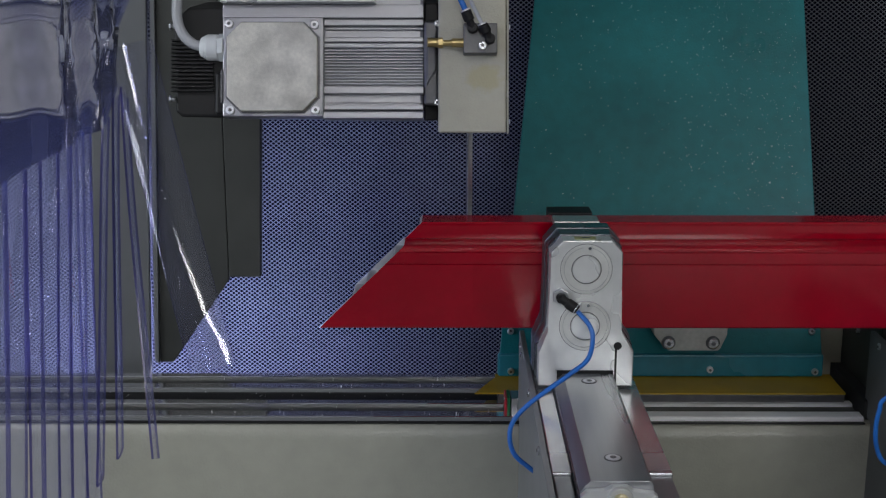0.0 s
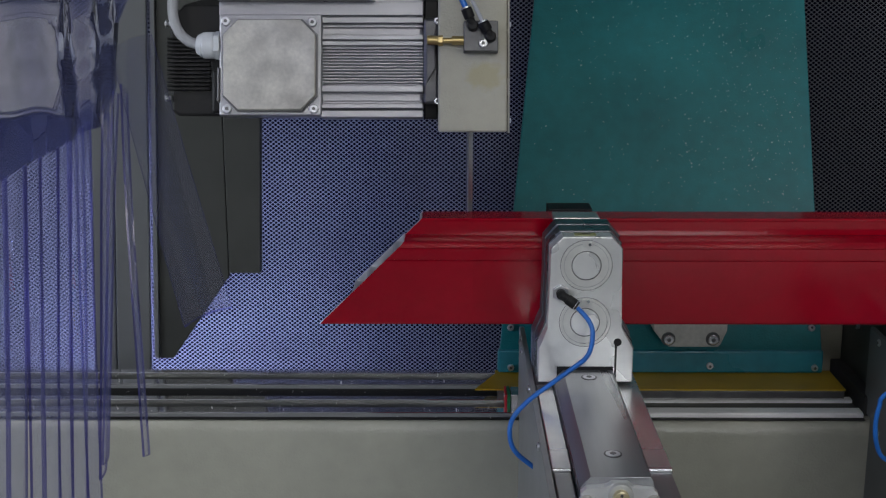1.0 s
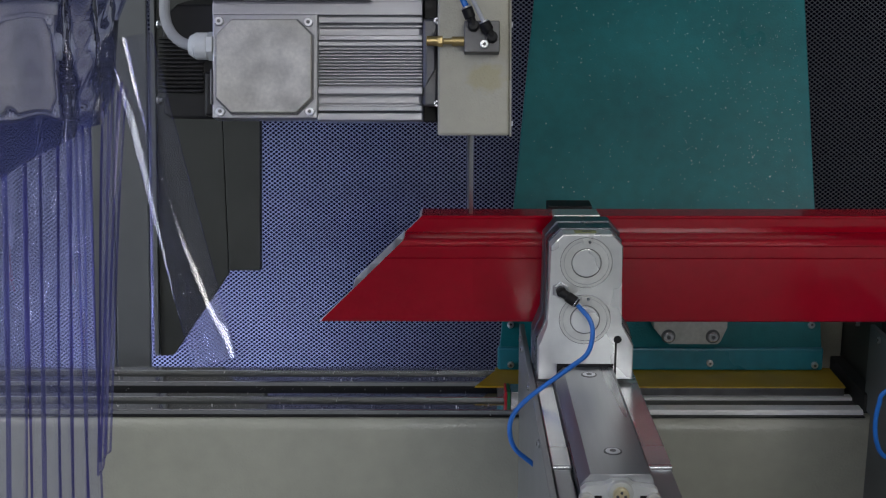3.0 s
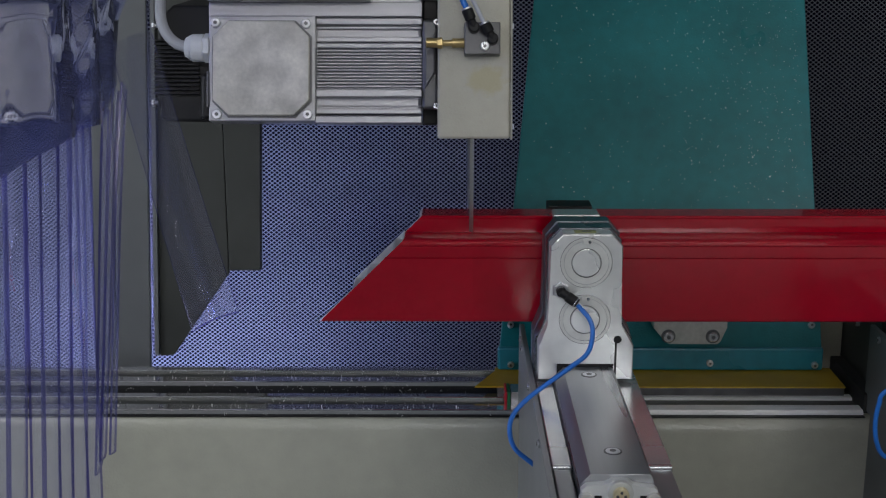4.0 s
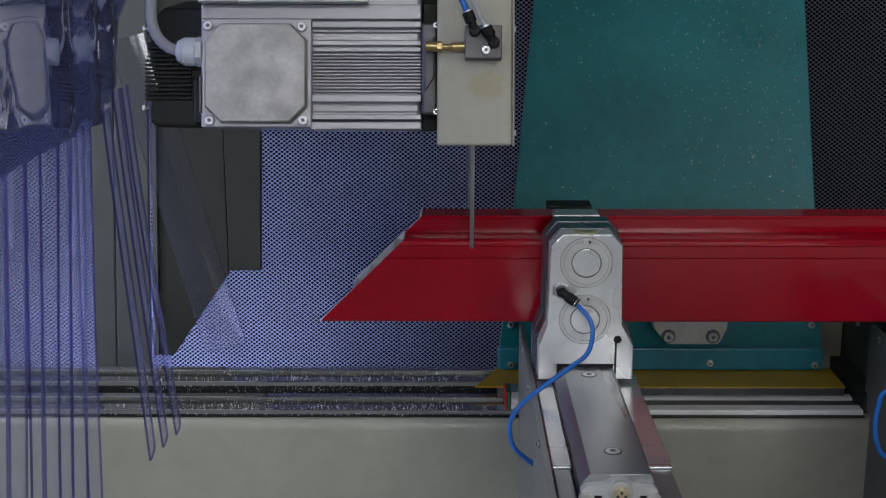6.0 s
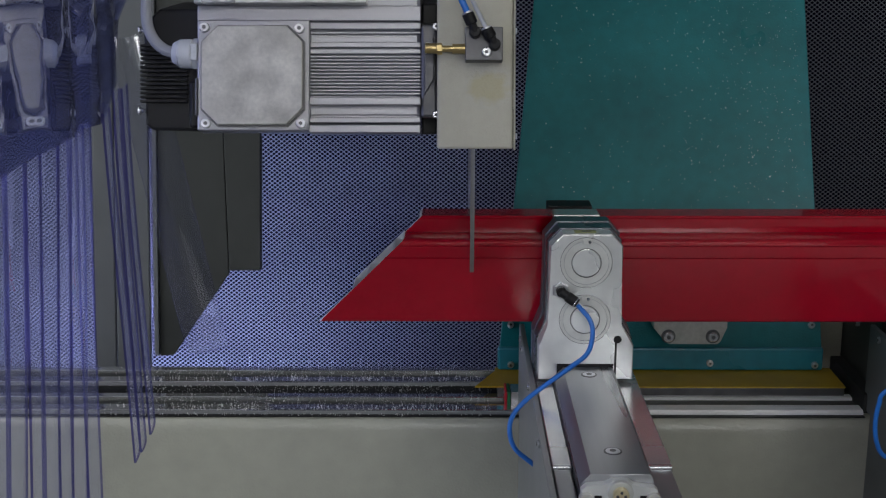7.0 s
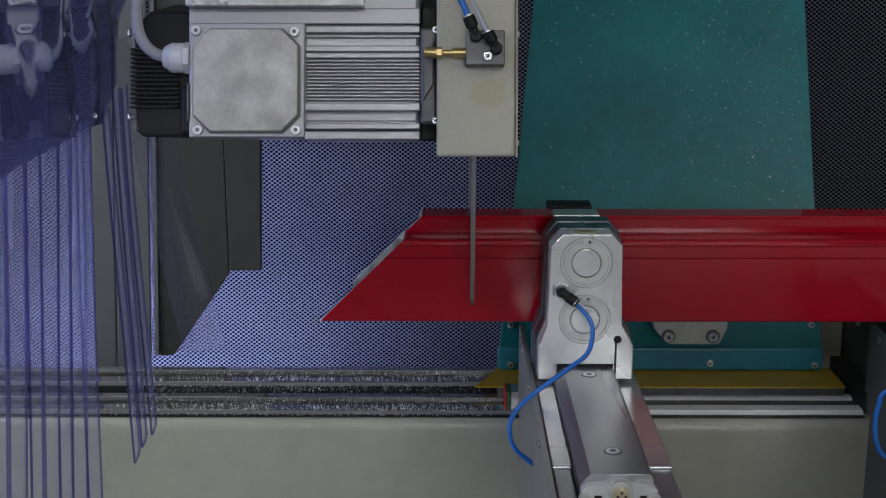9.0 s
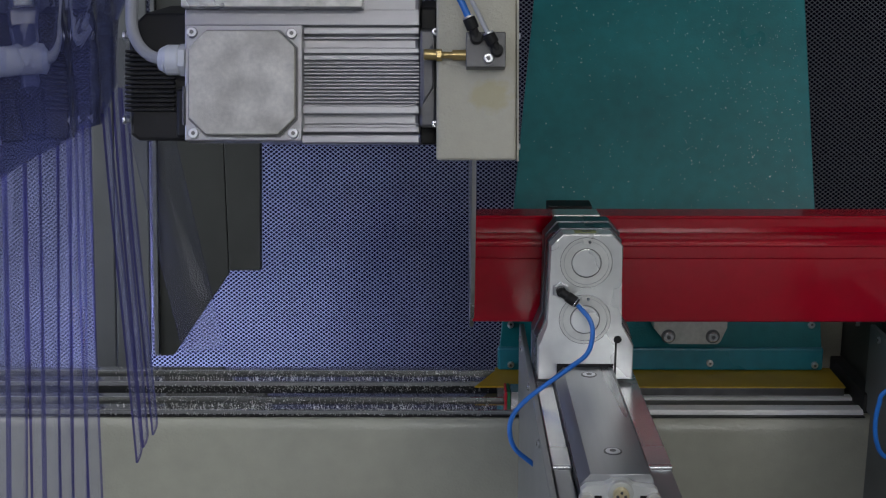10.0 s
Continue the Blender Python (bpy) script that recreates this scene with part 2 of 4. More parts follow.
def tube(bm, pts, r, seg=10, steps=6):
    """A round hose through the points, smoothed."""
    ps = [Vector(p) for p in pts]
    ps = [ps[0] * 2 - ps[1]] + ps + [ps[-1] * 2 - ps[-2]]
    line = []
    for i in range(1, len(ps) - 2):
        for k in range(steps):
            t = k / steps
            p0, p1, p2, p3 = ps[i - 1], ps[i], ps[i + 1], ps[i + 2]
            line.append(0.5 * ((2 * p1) + (p2 - p0) * t + (2 * p0 - 5 * p1 + 4 * p2 - p3) * t * t + (3 * p1 - p0 - 3 * p2 + p3) * t ** 3))
    line.append(ps[-2])
    rings, side = [], None
    for i, p in enumerate(line):
        d = (line[min(i + 1, len(line) - 1)] - line[max(i - 1, 0)]).normalized()
        if side is None:
            side = d.orthogonal().normalized()
        side = (side - d * side.dot(d)).normalized()
        up = d.cross(side)
        rings.append([bm.verts.new(p + (side * math.cos(a) + up * math.sin(a)) * r) for a in [2 * math.pi * k / seg for k in range(seg)]])
    for u, v in zip(rings, rings[1:]):
        for k in range(seg):
            bm.faces.new((u[k], u[(k + 1) % seg], v[(k + 1) % seg], v[k]))
    bm.faces.new(rings[0])
    bm.faces.new(list(reversed(rings[-1])))
    return bm


def B():
    return bmesh.new()


def screw(parent, where, way, r, name="bolt", head=0.004, mat=None, star=False):
    """A socket or cross-slot screw head, seen along -way."""
    w = Vector(way).normalized()
    p = Vector(where)
    bm = B()
    cyl(bm, p - w * 0.002, p + w * head, r, 24, bevel=r * 0.18)
    bmb = part(name, bm, mat or BOLT, parent)
    side = w.orthogonal().normalized()
    up = w.cross(side)
    for k in range(4 if star else 1):
        a = math.pi / 4 + k * math.pi / 2
        q = p + (side * math.cos(a) + up * math.sin(a)) * r * 0.48 if star else p
        bm = B()
        cyl(bm, q + w * head * 0.9, q + w * (head + 0.0006), r * (0.2 if star else 0.42), 6)
        part("socket", bm, CAST, bmb)
    return bmb


# ---------------------------------------------------------------- hall
def hall():
    bm = B()
    box(bm, -4, 4, -6, 3, -0.2, 0.0)
    tagged(part("floor", bm, CONCRETE), "plain grey concrete hall floor", "floor", kind="structure")
    bm = B()
    box(bm, -4, 4, -6, 3, 3.6, 3.75)
    tagged(part("ceiling", bm, HALL), "pale painted hall ceiling", "ceiling", kind="structure")
    for n, b in (("wall_north", (-4, 4, 3, 3.15)), ("wall_south", (-4, 4, -6.15, -6)), ("wall_west", (-4.15, -4, -6, 3)), ("wall_east", (4, 4.15, -6, 3))):
        bm = B()
        box(bm, *b, 0, 3.6)
        tagged(part(n, bm, HALL), "pale grey painted hall wall", "wall", kind="structure")
    # Unseen pale slab and kerbs, added to be mirrored in the red profile.
    bm = B()
    box(bm, 0.45, 2.6, -5.99, -3.38, 0.0, 0.012)
    box(bm, 0.62, 1.25, -3.37, -3.32, 0.0, 0.03, 0.004)
    box(bm, 1.42, 1.60, -3.37, -3.32, 0.0, 0.03, 0.004)
    box(bm, 1.68, 2.15, -3.37, -3.32, 0.0, 0.03, 0.004)
    tagged(part("reflected_slab", bm, REFLECTED_PALE), "unseen pale floor slab added to reflect in the red profile", "floor", kind="structure")
    for n, m in (("window_1", pose(-3.985, -1.6, 1.7, 0, 0, 90)), ("window_2", pose(0.9, -5.985, 2.1))):
        win = tagged(new(n), "bright hall window in a white frame", "window", kind="structure")
        win.matrix_basis = m
        bm = B()
        box(bm, -0.92, 0.92, -0.012, 0.006, -0.72, 0.72)
        part("pane", bm, PANE, win)
        for x0, x1, z0, z1 in ((-1.0, -0.92, -0.8, 0.8), (0.92, 1.0, -0.8, 0.8), (-0.92, 0.92, 0.72, 0.8), (-0.92, 0.92, -0.8, -0.72), (-0.03, 0.03, -0.72, 0.72)):
            bm = B()
            box(bm, x0, x1, -0.015, 0.03, z0, z1, 0.004)
            part("window_frame", bm, WHITE, win)
    for x, y, turn in ((0.1, -3.6, 0), (1.7, -1.9, 90), (-1.7, -1.9, 90)):
        l, drop = (3.0, -0.81) if turn == 0 else (1.8, -0.28)
        th = empty("ceiling_lamp", pose(x, y, 3.6, 0, 0, turn), "white batten lamp under the hall ceiling", "lamp", "hall lamps")
        bm = B()
        box(bm, -l / 2, l / 2, -0.19, 0.19, drop - 0.02, drop, 0.003)
        part("housing", bm, WHITE, th)
        for s in (-0.6, 0.6):
            bm = B()
            cyl(bm, (s, 0, drop), (s, 0, 0), 0.006)
            part("rod", bm, BOLT, th)


# ---------------------------------------------------------------- machine bed, rails
BED_Z, BED_Y = 0.7684, 0.098


def machine_bed():
    bm = B()
    pts = [(BED_Y + 0.012 - 0.012 * math.cos(a), BED_Z - 0.020 + 0.020 * math.sin(a)) for a in [radians(x) for x in range(0, 91, 15)]]
    prism(bm, pts + [(0.272, BED_Z), (0.272, 0.0), (BED_Y, 0.0)], "x", -1.4, 1.4)
    tagged(part("machine_bed", bm, BED), "grey green painted machine bed under the guide rails", "machine bed", kind="structure")


def guide_rail(yc, label):
    """A flat ground rail with a deep slot along it and a dull front face."""
    th = empty("guide_rail", pose(0, yc, BED_Z), label, "guide rail", "linear guide rails")
    h = 0.0060
    section = [(-0.0280, 0.0), (-0.0280, h - 0.0006), (-0.0274, h), (-0.0104, h), (-0.0098, h - 0.0006), (-0.0096, 0.0012), (0.0140, 0.0012), (0.0142, h - 0.0006), (0.0148, h),
               (0.0264, h), (0.0270, h - 0.0006), (0.0270, 0.0)]
    # Right of 0.12 the rail's white reflection is carried by its colour.
    for x0, x1, m in ((-1.35, 0.12, RAIL), (0.1201, 0.492, RAIL_BRIGHT)):
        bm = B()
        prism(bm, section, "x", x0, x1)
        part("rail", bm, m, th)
    # Dark grey floor puts the slot's shade into colour.
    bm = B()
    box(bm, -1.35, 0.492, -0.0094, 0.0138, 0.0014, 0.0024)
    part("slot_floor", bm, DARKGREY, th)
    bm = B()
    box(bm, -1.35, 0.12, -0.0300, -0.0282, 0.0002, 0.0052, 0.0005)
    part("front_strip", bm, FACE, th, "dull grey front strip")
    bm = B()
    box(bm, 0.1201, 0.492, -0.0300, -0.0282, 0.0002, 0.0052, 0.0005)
    part("front_strip", bm, RAIL_BRIGHT, th, "front strip with reflected brightness put into its colour")
    # Black strip paints the shadow gap along the rail's foot.
    bm = B()
    box(bm, -1.35, 0.492, -0.0370, -0.0302, 0.0, 0.0012, 0.0003)
    part("foot_shade_strip", bm, BLACK, th)


def rails():
    guide_rail(0.1395, "polished steel guide rail in front on the bed")
    guide_rail(0.2350, "polished steel guide rail behind on the bed")
    # Black strip on the bed paints the shadow between the two rails.
    bm = B()
    box(bm, -1.35, 0.492, 0.1672, 0.1970, BED_Z + 0.0003, BED_Z + 0.0014, 0.0004)
    tagged(part("gap_shade_strip", bm, BLACK), "black strip painting the shadow gap between the guide rails", "strip")


# ---------------------------------------------------------------- perforated rear sheet
def rear_sheet():
    a, h = 0.0043, 0.0034
    x0, x1, z0, z1, y = -0.80, 0.80, 0.56, 1.44, 0.70
    nx, nz = int((x1 - x0) / (2 * a)), int((z1 - z0) / h)
    jj, ii = np.meshgrid(np.arange(nz), np.arange(nx), indexing="ij")
    cx = (x0 + ii * 2 * a + (jj % 2) * a).ravel()
    cz = (z0 + jj * h).ravel()
    s, c = 0.77, 0.14
    loc = [(a, 0), (0, h), (-a, 0), (0, -h)]
    for k in range(4):
        px, pz = loc[k]
        nxp, nxm = loc[(k + 1) % 4], loc[(k - 1) % 4]
        loc += [(s * (px * (1 - c) + nxm[0] * c), s * (pz * (1 - c) + nxm[1] * c)), (s * (px * (1 - c) + nxp[0] * c), s * (pz * (1 - c) + nxp[1] * c))]
    loc = np.array(loc)
    n = len(cx)
    co = np.zeros((n, 12, 3))
    co[:, :, 0] = cx[:, None] + loc[None, :, 0]
    co[:, :, 2] = cz[:, None] + loc[None, :, 1]
    co[:, 4:, 1] = 0.0003  # strands are ridged, their hole edges lie deeper
    faces = []
    for k in range(4):
        ka, kb, na = 4 + 2 * k, 5 + 2 * k, 4 + 2 * ((k + 1) % 4)
        faces += [(k, kb, ka), (k, (k + 1) % 4, na), (k, na, kb)]
    tri = (np.arange(n)[:, None, None] * 12 + np.array(faces)[None]).reshape(-1, 3)
    me = bpy.data.meshes.new("rear_sheet")
    me.from_pydata(co.reshape(-1, 3), [], tri)
    me.materials.append(MESH)
    ob = new("rear_sheet", me)
    ob.location.y = y
    tagged(ob, "bluish grey perforated steel rear cover of the machine", "perforated sheet", kind="structure")
    # Added backing wall; its black stands for the unlit depth behind the holes.
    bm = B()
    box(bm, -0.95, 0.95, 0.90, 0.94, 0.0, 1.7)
    tagged(part("dark_backing", bm, CAVITY), "black backing wall standing in for the unlit depth behind the perforated sheet", "wall", kind="structure")


def left_columns():
    bm = B()
    box(bm, -0.4600, -0.4135, 0.42, 0.428, 0.0, 1.60, 0.002)
    ob = empty("frame_column", Matrix(), "light grey folded steel column of the machine frame", "column")
    part("front", bm, GREY, ob)
    bm = B()
    box(bm, -0.492, -0.4620, 0.423, 0.440, 0.0, 1.60, 0.002)
    part("side", bm, GREY, ob)
    ob = empty("cover_plate", Matrix(), "dark grey sheet cover with a slanted lower edge", "cover plate")
    bm = B()
    prism(bm, [(-0.4000, 0.735), (-0.3935, 0.735), (-0.3098, 0.856), (-0.3098, 1.60), (-0.4000, 1.60)], "y", 0.42, 0.435, 0.001)
    part("slanted_plate", bm, DARKGREY, ob)
    bm = B()
    prism(bm, [(-0.3085, 0.862), (-0.2650, 0.862), (-0.2650, 0.868), (-0.2575, 1.10), (-0.2575, 1.60), (-0.3085, 1.60)], "y", 0.417, 0.44, 0.0015)
    part("upright", bm, DARKGREY, ob)
    bm = B()
    prism(bm, [(-0.4065, 0.74), (-0.4010, 0.735), (-0.4010, 1.6), (-0.4065, 1.6)], "y", 0.414, 0.428)
    part("edge_flange", bm, GREY, ob, "pale bent edge of the cover")
    for ob in bpy.data.objects:
        if ob.name.split(".")[0] in ("front", "side", "edge_flange") and ob.parent and ob.parent.name.split(".")[0] in ("frame_column", "cover_plate"):
            for v in ob.data.vertices:
                v.co.x *= 1.017 - 0.104 * (v.co.z - 0.88)
        if ob.name == "slanted_plate":
            for v in ob.data.vertices:
                if v.co.x < -0.398:
                    v.co.x *= 1.017 - 0.104 * (v.co.z - 0.88)
    th = empty("work_light", pose(-0.44, 0.452, 0.645), "long cold white work light low behind the machine bed", "lamp")
    bm = B()
    box(bm, -0.27, 0.27, -0.012, 0.008, -0.014, 0.012, 0.003)
    part("housing", bm, BLACK, th)
    bm = B()
    box(bm, -0.255, 0.255, 0.0085, 0.0100, -0.009, 0.009, 0.0005)
    part("diffuser", bm, LED, th, "glowing cold white strip")
    bm = B()
    box(bm, -0.20, 0.20, -0.180, -0.0125, -0.012, -0.006, 0.001)
    part("holder", bm, GREY, th)


# ---------------------------------------------------------------- teal tilting head on yellow base
def teal_head():
    th = empty("tilting_head_cover", Matrix(), "teal painted inclined steel cover under bright sparkle specks", "machine cover")
    bm = B()
    d = 0.006

    def pt(x, y, z):
        return Vector((x, y, z))
    a = [pt(0.0640, 0.2165, 0.815), pt(0.4700, 0.2165, 0.815), pt(0.4885, 0.550, 1.41), pt(0.1370, 0.550, 1.41)]
    n = (a[1] - a[0]).cross(a[3] - a[0]).normalized()
    lo = [bm.verts.new(p) for p in a]
    hi = [bm.verts.new(p - n * d) for p in a]
    bm.faces.new(lo), bm.faces.new(hi[::-1])
    for i in range(4):
        bm.faces.new((lo[i], hi[i], hi[(i + 1) % 4], lo[(i + 1) % 4]))
    bmesh.ops.bevel(bm, geom=bm.edges[:], offset=0.0012, segments=2, affect="EDGES", profile=0.5)
    part("front_sheet", bm, TEAL, th)
    for x0, x1, nm in ((0.4640, 0.4695, "side_sheet"),):
        bm = B()
        prism(bm, [(0.225, 0.79), (0.225, 0.815), (0.40, 1.12), (0.42, 0.79)], "x", x0, x1, 0.001)
        part(nm, bm, TEAL, th)
    bm = B()
    box(bm, 0.0620, 0.4720, 0.2135, 0.224, 0.7875, 0.8175, 0.003)
    part("lower_flange", bm, TEAL_DARK, th, "blue teal lower flange")
    for x, z in ((0.0785, 0.7955), (0.3290, 0.7980), (0.4610, 0.7955)):
        screw(th, (x, 0.2135, z), (0, -1, 0), 0.0042)
    for x, z in ((0.0785, 0.842), (0.4585, 0.842)):
        screw(th, (x, 0.2305, z), (0, -1, 0.5), 0.0042)
    ob = empty("pivot_bracket", Matrix(), "pale steel bracket with two socket bolts on the teal flange", "bracket")
    bm = B()
    prism(bm, [(0.2735, 0.8280), (0.3345, 0.8280), (0.3375, 0.8310), (0.3450, 0.8490), (0.3450, 0.90), (0.2540, 0.90), (0.2540, 0.8490), (0.2690, 0.8310)], "y", 0.1970, 0.2270, 0.001)
    part("plate", bm, ALU_MATT, ob)
    for x in (0.2725, 0.3275):
        bm = B()
        cyl(bm, (x, 0.1975, 0.8385), (x, 0.1960, 0.8385), 0.0088, 28, bevel=0.0004)
        part("washer", bm, CAST, ob)
        screw(ob, (x, 0.196, 0.8385), (0, -1, 0), 0.0066, mat=STEEL)
    ob = empty("yellow_base", Matrix(), "yellow painted base plate of the saw head", "base plate")
    bm = B()
    prism(bm, [(0.0320, 0.1580), (0.0590, 0.2130), (0.0590, 0.2270), (0.4846, 0.2270), (0.4846, 0.1580)], "z", 0.7846, 0.7868, 0.0006)
    part("plate", bm, YELLOW, ob)
    bm = B()
    box(bm, 0.060, 0.4840, 0.160, 0.2120, BED_Z + 0.004, 0.7842, 0.001)
    part("scraper", bm, CAST, ob, "dark underside block")
    th = empty("bearing_block", Matrix(), "linear bearing block with red wiper and green end seal", "bearing block")
    bm = B()
    box(bm, 0.0745, 0.170, 0.128, 0.1575, BED_Z + 0.004, BED_Z + 0.022, 0.001)
    part("body", bm, STEEL, th)
    bm = B()
    box(bm, 0.0705, 0.0740, 0.126, 0.1575, BED_Z + 0.003, BED_Z + 0.023, 0.0006)
    part("end_seal", bm, GREEN, th)
    bm = B()
    box(bm, 0.0675, 0.0702, 0.126, 0.1575, BED_Z + 0.003, BED_Z + 0.023, 0.0006)
    part("wiper", bm, REDSEAL, th)
    screw(th, (0.0672, 0.135, BED_Z + 0.0195), (-1, 0, 0), 0.002, head=0.001)


# ---------------------------------------------------------------- red profile
PROFILE = [(0.0, 0.9212), (0.0, 0.9895), (0.0016, 0.9900), (0.0016, 0.9908), (0.0, 0.9914), (0.0, 1.0026), (0.0012, 1.0031), (0.0012, 1.0037), (0.0, 1.0042),
           (0.0, 1.0048), (0.0009, 1.0076), (0.0028, 1.0094), (0.0065, 1.0102), (0.0340, 1.0106), (0.0340, 1.0250), (0.0335, 1.0262), (0.0335, 1.0276),
           (0.0344, 1.0284), (0.0690, 1.0284), (0.0702, 1.0276), (0.0702, 1.0268), (0.0690, 1.0258), (0.0375, 1.0258), (0.0366, 1.0248), (0.0366, 1.0110), (0.0372, 1.0098),
           (0.0440, 1.0095), (0.0450, 1.0085), (0.0450, 0.9560), (0.0440, 0.9550),
           (0.0062, 0.9550), (0.0052, 0.9540), (0.0052, 0.9202), (0.0044, 0.9190), (0.0022, 0.9190)]
CUT_X = 0.0255


def mitre_x(z):
    return -0.1378 + (z - 0.9203) * 1.007


def profile_piece(name, x_left, x_right, label, parent_pose=None):
    """A hollow aluminium profile: red skin, bare walls inside, a web, open at its cut ends."""
    off = parent_pose.translation if parent_pose else Vector((0, 0, 0))
    th = empty(name, parent_pose or Matrix(), label, "aluminium profile")
    t = 0.0010

    def ring(bm, pts, fx):
        return [bm.verts.new(Vector((fx(z), y, z)) - off) for y, z in pts]

    n = len(PROFILE)
    inner = []
    for i, (y, z) in enumerate(PROFILE):
        p, q = Vector(PROFILE[i - 1]), Vector(PROFILE[(i + 1) % n])
        d = (q - p).normalized()
        inner.append((y + d.y * t, z - d.x * t))
    bm = B()
    lo, ro = ring(bm, PROFILE, x_left), ring(bm, PROFILE, x_right)
    for i in range(n):
        bm.faces.new((lo[i], ro[i], ro[(i + 1) % n], lo[(i + 1) % n]))
    part("painted_skin", bm, RED, th)
    bm = B()
    li, ri = ring(bm, inner, x_left), ring(bm, inner, x_right)
    lo, ro = ring(bm, PROFILE, x_left), ring(bm, PROFILE, x_right)
    for i in range(n):
        j = (i + 1) % n
        bm.faces.new((li[j], ri[j], ri[i], li[i]))
        bm.faces.new((lo[i], lo[j], li[j], li[i]))
        bm.faces.new((ro[j], ro[i], ri[i], ri[j]))
    part("bare_wall", bm, INNER, th, "bare aluminium cut wall")
    for z0, z1, y0, y1 in ((0.9985, 1.0005, 0.0012, 0.0438), (0.9700, 0.9720, 0.0012, 0.0438)):
        bm = B()
        v = []
        for y, z in ((y0, z0), (y1, z0), (y1, z1), (y0, z1)):
            v.append((bm.verts.new(Vector((x_left(z), y, z)) - off), bm.verts.new(Vector((x_right(z), y, z)) - off)))
        for i in range(4):
            bm.faces.new((v[i][0], v[i][1], v[(i + 1) % 4][1], v[(i + 1) % 4][0]))
        bm.faces.new([p[0] for p in v]), bm.faces.new([p[1] for p in v][::-1])
        part("web", bm, INNER, th)
    return th


TIP = (-0.1378, 0.0, 0.9203)


def profiles():
    profile_piece("profile_stock", lambda z: CUT_X, lambda z: 1.3, "red gloss painted aluminium profile clamped for sawing")
    return profile_piece("profile_offcut", mitre_x, lambda z: CUT_X, "red painted profile end with a mitred cut", pose(*TIP))


# ---------------------------------------------------------------- clamp
def ring_disc(bm, x, y, z, r0, r1, d):
    """A flat ring facing the front."""
    seg = 40
    rows = []
    for r, yy in ((r0, y), (r0, y - d), (r1, y - d), (r1, y)):
        rows.append([bm.verts.new((x + r * math.cos(2 * math.pi * k / seg), yy, z + r * math.sin(2 * math.pi * k / seg))) for k in range(seg)])
    for u, v in zip(rows, rows[1:]):
        for k in range(seg):
            bm.faces.new((u[k], u[(k + 1) % seg], v[(k + 1) % seg], v[k]))


def clamp():
    th = empty("pneumatic_clamp", Matrix(), "aluminium pneumatic clamp with two round pistons on a slide", "clamp")
    f = -0.075

    def outline(grow=0.0, top=0.0):
        g = grow
        return [(0.0915 - g, 0.8815), (0.0915 - g, 0.9185), (0.1016 - g, 0.9390), (0.1016 - g, 1.0216), (0.1140 - g, 1.0343 + top), (0.1623 + g, 1.0343 + top),
                (0.1740 + g, 1.0216 + top), (0.1740 + g, 0.9390), (0.1880 + g, 0.9185), (0.1880 + g, 0.8815)]
    bm = B()
    prism(bm, outline(), "y", f, f + 0.022, 0.0012)
    part("front_block", bm, CLAMP, th)
    # Both blocks behind get the shaded colour, though one metal with the front.
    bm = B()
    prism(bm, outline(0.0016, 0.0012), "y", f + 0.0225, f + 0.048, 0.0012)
    part("middle_block", bm, CLAMP_SHADED, th)
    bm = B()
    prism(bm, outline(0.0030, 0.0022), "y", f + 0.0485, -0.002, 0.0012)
    part("rear_block", bm, CLAMP_SHADED, th)
    bm = B()
    box(bm, 0.1107, 0.1594, 0.004, 0.034, 1.0300, 1.0362, 0.0014)
    part("top_bar", bm, ALU, th)
    bm = B()
    box(bm, 0.113, 0.158, -0.0018, 0.0320, 1.0112, 1.030, 0.001)
    part("pressure_pad", bm, RUBBER, th)
    for z in (1.0050, 0.9458):
        bm = B()
        ring_disc(bm, 0.1378, f + 0.0002, z, 0.0150, 0.0252, 0.0007)
        part("piston_ring", bm, RING, th)
        bm = B()
        cyl(bm, (0.1378, f + 0.001, z), (0.1378, f - 0.0012, z), 0.0143, 36, bevel=0.0005)
        part("piston", bm, CLAMP, th)
        bm = B()
        ring_disc(bm, 0.1378, f, z, 0.0257, 0.0262, 0.0002)
        part("groove", bm, CAST, th)
        bm = B()
        ring_disc(bm, 0.1378, f - 0.0002, z, 0.0144, 0.0151, 0.0009)
        part("groove", bm, CAST, th)
        bm = B()
        ring_disc(bm, 0.1378, f - 0.0002, z, 0.0222, 0.0226, 0.0007)
        part("groove", bm, ARM, th)
        bm = B()
        box(bm, 0.1335, 0.1435, f - 0.0016, f - 0.0004, z + 0.0190, z + 0.0245, 0.0006)
        key = part("key", bm, RING, th)
        bm = B()
        cyl(bm, (0.1405, f - 0.0010, z + 0.0218), (0.1405, f - 0.0020, z + 0.0218), 0.0016, 14)
        part("key_screw", bm, CLAMP_SHADED, key)
    bm = B()
    box(bm, 0.1260, 0.1475, f + 0.005, f + 0.016, 1.0344, 1.0349)
    stk = part("sticker", bm, VIAL, th, "yellow green sticker on top")
    bm = B()
    box(bm, 0.1335, 0.1420, f + 0.0085, f + 0.0125, 1.0346, 1.0351)
    part("print", bm, CAST, stk)
    bm = B()
    box(bm, 0.1690, 0.1711, f - 0.0004, f + 0.01, 0.8860, 0.9240)
    part("slot", bm, BLACK, th)
    bm = B()
    cyl(bm, (0.1716, f + 0.01, 0.9245), (0.1716, f - 0.0005, 0.9245), 0.0041, 28)
    part("slot_hole", bm, BLACK, th)
    # air fitting and hose
    bm = B()
    cyl(bm, (0.1125, f, 0.9775), (0.1125, f - 0.006, 0.9775), 0.0086, 6, bevel=0.0008)
    fit = part("hose_fitting", bm, BOLT, th)
    bm = B()
